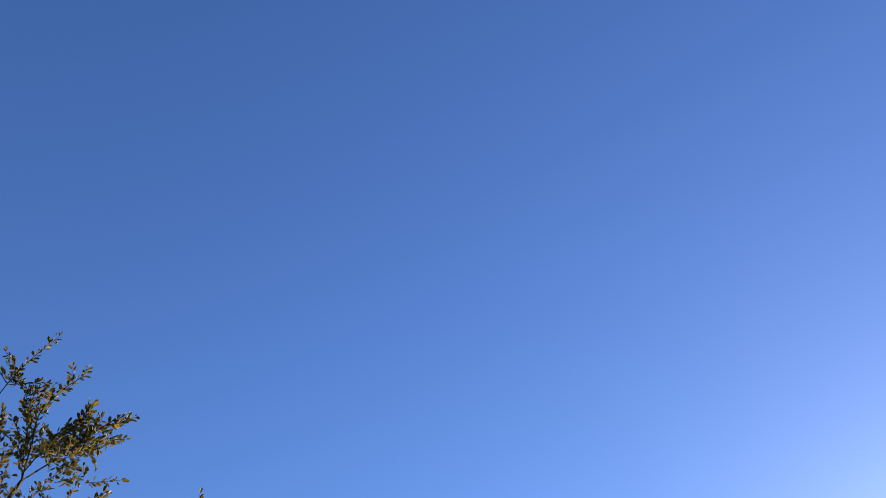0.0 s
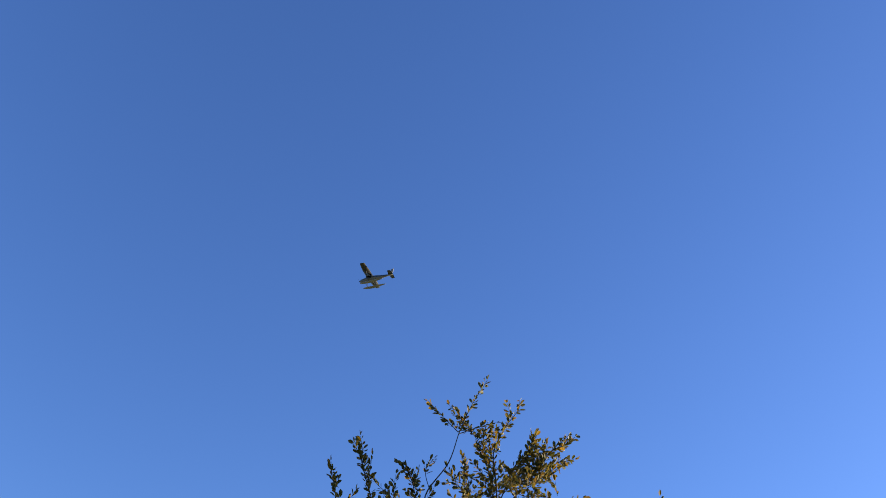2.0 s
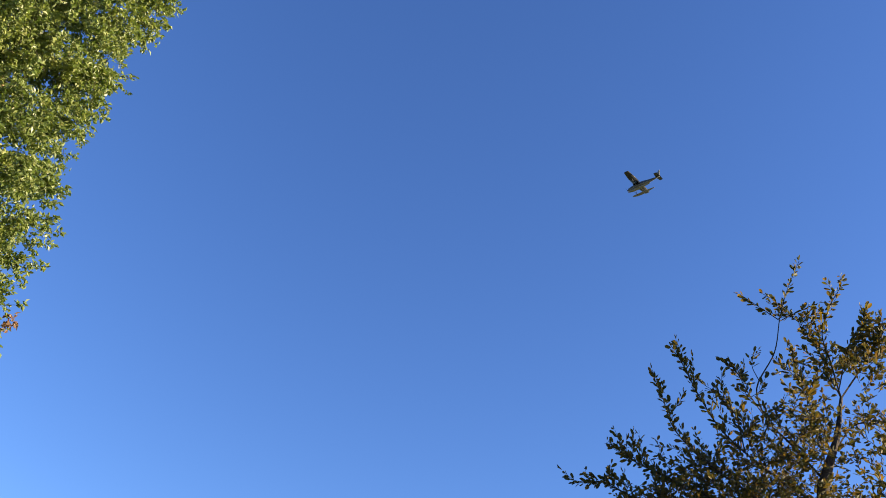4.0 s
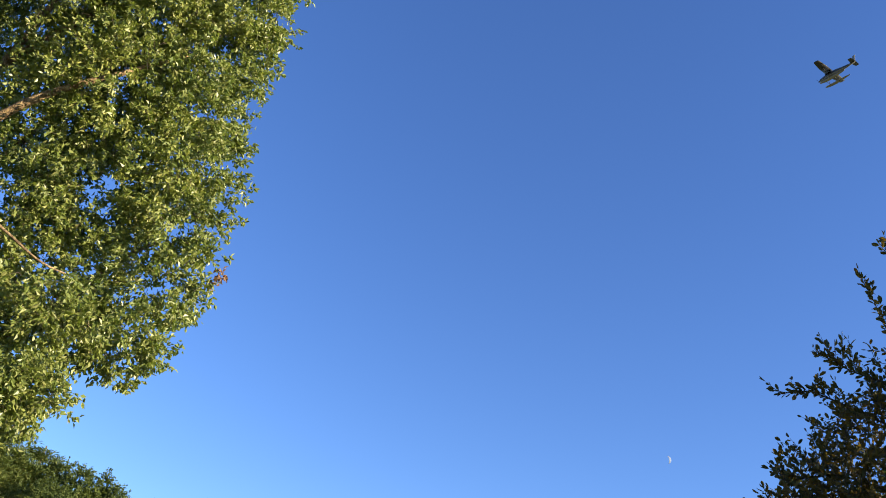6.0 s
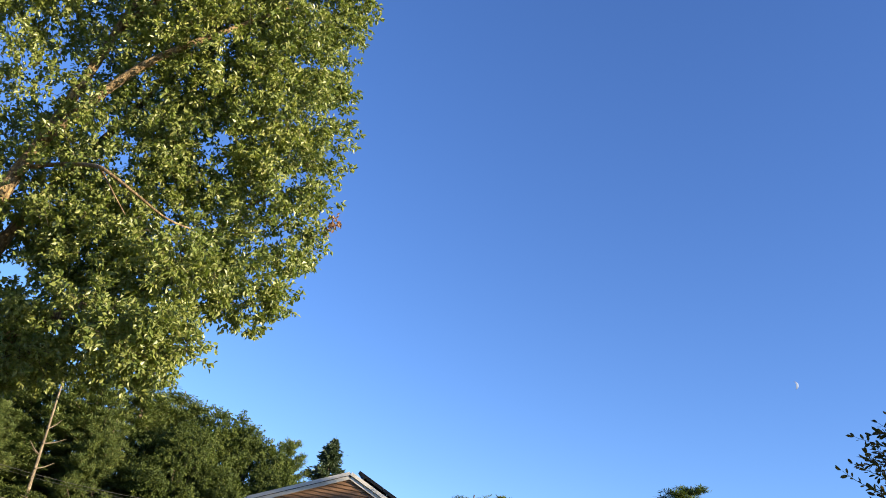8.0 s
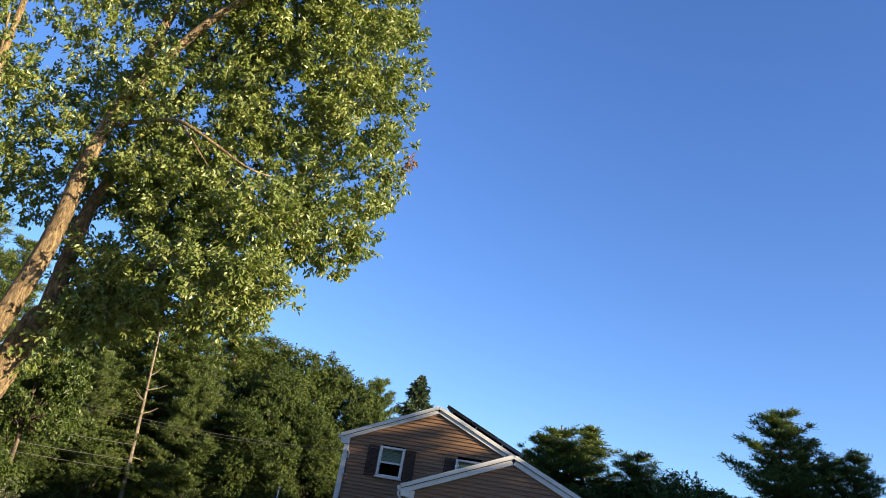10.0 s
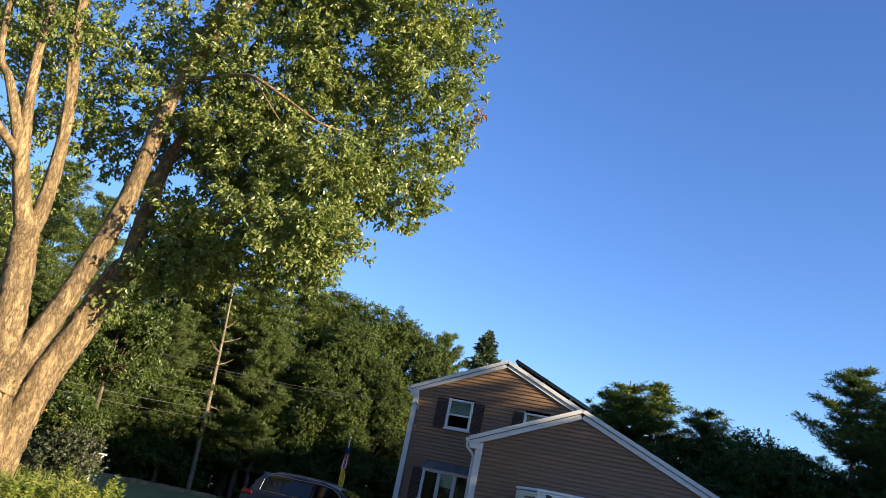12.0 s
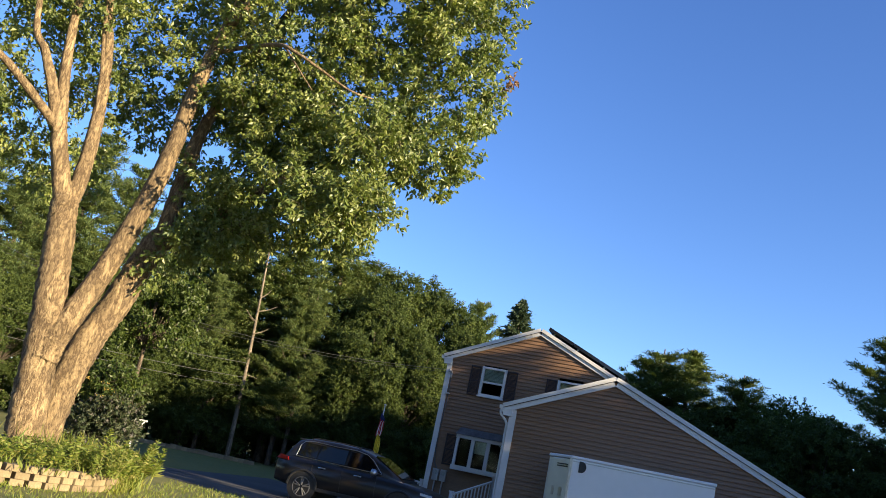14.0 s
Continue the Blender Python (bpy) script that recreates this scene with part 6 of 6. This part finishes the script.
rnd = random.Random(5)
for row in range(3):
    s = 0.12 + 0.14 * (row % 2)
    while s < lens[-1] - (0.1 if row < 2 else 1.3):
        p, d = along(s)
        o = new("block", block_mesh)
        o.parent = wall
        o.location = (p.x + rnd.uniform(-0.012, 0.012), p.y + rnd.uniform(-0.012, 0.012), row * 0.109 - 0.004)
        o.rotation_euler = (rnd.uniform(-0.02, 0.02), rnd.uniform(-0.02, 0.02), math.atan2(d.y, d.x) + rnd.uniform(-0.05, 0.05))
        s += 0.288 + rnd.uniform(-0.03, 0.02)
# soil mound, held by the wall
bm = bmesh.new()
edge = [Vector((p.x, p.y, 0.0)) + (Vector((-7.6, 18.4, 0)) - Vector((p.x, p.y, 0))).normalized() * 0.07 for p in bed_line] + [Vector((-6.2, 20.2, 0)), Vector((-8.0, 20.8, 0)), Vector((-11.0, 20.0, 0)), Vector((-12.6, 17.5, 0))]
rings_ = []
for f, z in ((0, 0.0), (0.01, 0.22), (0.25, 0.34), (0.6, 0.44), (0.95, 0.5)):
    rings_.append([Vector((e.x + (-7.4 - e.x) * f, e.y + (18.2 - e.y) * f, z)) for e in edge])
tagged(obj("bed_soil", loft(rings_), M["soil"]), "dark soil heaped behind the block wall", "soil", kind="structure")

rn = np.random.default_rng(31)
weeds, stalks = Cloud(), Cloud()


def tuft(cx, cy, rx, ry, n, z, h0, h1, wide, lean=0.35):
    p = np.stack([cx + rn.normal(size=n) * rx, cy + rn.normal(size=n) * ry, np.full(n, z) - 0.05], 1)
    ax = np.stack([rn.normal(size=n) * lean, rn.normal(size=n) * lean, np.ones(n)], 1)
    h = rn.uniform(h0, h1, n)
    weeds.leaves(p, ax, rn.normal(size=(n, 3)) * [1, 1, 0.2], h, wide * rn.uniform(0.6, 1.3, n), 0.2)


for cx, cy, rx, ry, n, z, h0, h1 in ((-6.7, 16.0, 0.6, 0.5, 900, 0.34, 0.08, 0.26), (-5.9, 16.8, 0.35, 0.6, 700, 0.33, 0.12, 0.36), (-7.9, 15.6, 0.7, 0.5, 900, 0.34, 0.06, 0.22), (-5.35, 17.9, 0.28, 0.4, 700, 0.1, 0.2, 0.7),
                                    (-5.05, 17.2, 0.14, 0.4, 320, 0.0, 0.12, 0.4), (-9.4, 15.8, 0.8, 0.6, 500, 0.4, 0.15, 0.5), (-8.4, 13.5, 0.7, 0.1, 260, 0.0, 0.06, 0.2), (-6.6, 13.95, 0.5, 0.1, 240, 0.0, 0.06, 0.2), (-5.4, 15.6, 0.12, 0.4, 200, 0.0, 0.06, 0.22), (-6.4, 14.6, 0.5, 0.2, 400, 0.3, 0.08, 0.24), (-7.8, 14.1, 0.6, 0.2, 400, 0.3, 0.06, 0.2), (-6.2, 17.6, 0.5, 0.5, 500, 0.45, 0.2, 0.6)):
    tuft(cx, cy, rx, ry, int(n * 0.6), z, h0, h1, 0.026, 0.6)
# leafy stalks of goldenrod
for k in range(520):
    x, y = rn.normal(-6.0, 0.75), rn.normal(16.6, 0.8)
    x = min(x, -4.75)
    h = rn.uniform(0.06, 0.3) + 0.28 * (x > -5.6) * rn.random() + 0.12 * (rn.random() < 0.12)
    b = np.array([x, y, 0.3])
    t = b + np.array([rn.normal() * 0.16, rn.normal() * 0.16, h])
    stalks.sticks([b], [t], 0.008, 0.004)
    m = 34
    f = rn.random(m)[:, None]
    a = rn.uniform(0, 6.28, m)
    ax = np.stack([np.cos(a), np.sin(a), rn.uniform(-0.3, 0.7, m)], 1)
    weeds.leaves(b + (t - b) * (0.15 + 0.85 * f), ax, rn.normal(size=(m, 3)) + [0, 0, 0.8], rn.uniform(0.05, 0.12, m), 0.03, 0.2)
for x, y, h in ((-5.75, 17.6, 0.95), (-5.6, 17.5, 0.85), (-5.35, 17.7, 0.8), (-5.2, 17.6, 0.7), (-4.75, 17.4, 0.95), (-4.7, 17.3, 0.85), (-4.85, 17.35, 0.75), (-4.6, 17.45, 0.8)):
    b = np.array([x, y, 0.1])
    t = b + np.array([rn.normal() * 0.06 + 0.12, rn.normal() * 0.06, h])
    stalks.sticks([b], [t], 0.008, 0.004)
    m = 110
    f = rn.random(m)[:, None]
    a = rn.uniform(0, 6.28, m)
    ax = np.stack([np.cos(a), np.sin(a), rn.uniform(0.1, 0.8, m)], 1)
    weeds.leaves(b + (t - b) * (0.3 + 0.7 * f), ax, rn.normal(size=(m, 3)) + [0, 0, 0.8], 0.2 * (1.1 - f[:, 0]) + 0.04, 0.028, 0.2)
tagged(weeds.to("weeds", M["weed"]), "sunlit tall grass and weeds in the raised bed", "weeds", kind="stuff")
tagged(stalks.to("weed_stalks", M["weed"]), "thin stalks of the weeds", "weeds", kind="stuff")
grass = Cloud()
n = 16000
p = np.stack([rn.uniform(-13, 1.5, n), rn.uniform(12.6, 22.6, n), np.full(n, -0.01)], 1)
keep = ~((p[:, 0] < -5.2) & (p[:, 1] > 14.7)) & ~((p[:, 0] < -7) & (p[:, 1] > 13.5))
p = p[keep]
n = len(p)
grass.leaves(p, np.stack([rn.normal(size=n) * 0.5, rn.normal(size=n) * 0.5, np.ones(n)], 1), rn.normal(size=(n, 3)), rn.uniform(0.05, 0.13, n), 0.014, 0.2)
tagged(grass.to("grass_blades", M["weed"]), "short dry grass on the sunlit lawn", "grass", kind="stuff")

# ---- shrub, yellow-flecked bush and sign post beyond the bed ----
def bush(name, label, x, y, z, r, leaf, count, size, seed, flat=0.8):
    rn = np.random.default_rng(seed)
    t = thing(name, label, "shrub", pose(x, y, 0))
    bs = [(rn.normal() * r * 0.45, rn.normal() * r * 0.45, z + rn.normal() * r * 0.3, r * rn.uniform(0.35, 0.6), flat) for _ in range(14)]
    c, g = Cloud(), Cloud()
    w_, y_ = sprays(rn, bs, count, 0.5)
    leafy(rn, c, g, w_, y_, 12, 0.2, size, 0.6, 0.2, 0.006)
    base = np.repeat([[0, 0, 0.0]], len(bs), 0)
    g.sticks(base, np.array([b[:3] for b in bs]), 0.018, 0.008)
    c.to("crown", M[leaf], t)
    g.to("branchwork", M["bark_dark"], t)["kind"] = "stuff"
    return t


db = bush("dark_shrub", "dark round shrub with seed heads beside the drive", -7.5, 23.1, 1.0, 1.05, "leaf_shrub", 700, 0.1, 71)
heads = Cloud()
rn = np.random.default_rng(75)
hp, ho = sprays(rn, [(0, 0, 1.0, 0.95, 0.85)], 70, 0.85)
for q in range(10):
    heads.leaves(hp + unit(rn, 70) * 0.02, unit(rn, 70), unit(rn, 70), 0.045, 0.04, 0.3)
heads.to("seed_heads", M["seed"], db, "pale round seed heads")["kind"] = "stuff"
fb = bush("flowering_bush", "leafy bush with yellow flecks", -7.75, 23.7, 2.0, 0.75, "leaf_young", 420, 0.11, 72)
# a small cluster of yellow flecks on the near side of the bush
bl = Cloud()
rn = np.random.default_rng(73)
w_, y_ = sprays(rn, [(-0.3, -0.5, 1.75, 0.5, 0.7)], 20, 0.7)
leafy(rn, bl, None, w_, y_, 8, 0.1, 0.1, 0.8, 0.1)
bl.to("flecks", M["fleck"], fb, "yellow flecks")["kind"] = "stuff"

sp = thing("sign_post", "weathered white post with a braced cross arm", "post", pose(-7.57, 25.92, 0, 0, 0, -10))
part("upright", tube([(0, 0, -0.1), (0.0, 0, 0.7), (0.02, 0, 1.36)], 0.034, 0.034, 4, 1), M["post_white"], sp)
part("cross_arm", boxed(-0.04, 0.32, -0.03, 0.03, 1.22, 1.27, bevel=0.008), M["post_white"], sp)
part("brace", tube([(0.03, 0, 0.95), (0.13, 0, 1.08), (0.25, 0, 1.22)], 0.024, 0.024, 4, 1), M["post_white"], sp)

# low pale wall along the far lawn
fw = thing("low_stone_wall", "low pale stone edging along the far lawn", "wall")
rnd = random.Random(9)
for i in range(34):
    az = radians(-19.5 + i * 0.32)
    d = 47.0 + rnd.uniform(-0.05, 0.05)
    o = part("stone", boxed(-0.145, 0.145, -0.12, 0.12, -0.02, 0.2 + rnd.uniform(-0.02, 0.02), bevel=0.03), M["block"], fw)
    o.location = (math.sin(az) * d, math.cos(az) * d, 0)
    o.rotation_euler = (0, 0, -az + rnd.uniform(-0.15, 0.15))


# ---- overhead wires ----
def cable(name, a, b, sag, r=0.010, label="thin overhead wire along the drive"):
    pts = []
    for i in range(9):
        f = i / 8
        p = Vector(a).lerp(Vector(b), f)
        p.z -= sag * 4 * f * (1 - f)
        pts.append(p)
    return tagged(obj(name, tube(pts, r, r, 5, 2), M["wire"]), label, "wire", "overhead wires")


WH = HOUSE @ Vector((0.1, -0.2, 5.14))
cable("service_wire", (-22.0, 31.5, 8.2), WH, 1.5, 0.0055, "sagging service wire to the house corner")
cable("service_wire", (-22.0, 31.7, 7.9), WH + Vector((0, 0.05, -0.08)), 1.45, 0.0035, "sagging service wire to the house corner")
cable("street_wire", (-24.0, 33.0, 4.9), (-9.25, 49.6, 5.2), 0.45)
cable("street_wire", (-24.0, 33.0, 4.1), (-9.25, 49.6, 4.4), 0.4)
cable("street_wire", (-24.0, 33.0, 3.7), (-9.25, 49.6, 3.9), 0.4)
for x, y, h in ((-22.5, 31.8, 9.0), (-24.2, 33.1, 6.0)):
    up = thing("utility_pole", "dark wooden utility pole at the roadside", "pole", pose(x, y, 0))
    part("shaft", tube([(0, 0, -0.2), (0, 0, h / 2), (0, 0, h)], 0.14, 0.1, 9, 2, 0.03), M["bark_grey"], up)
    part("cross_arm", boxed(-0.7, 0.7, -0.05, 0.05, h - 0.7, h - 0.58, bevel=0.01), M["bark_grey"], up)
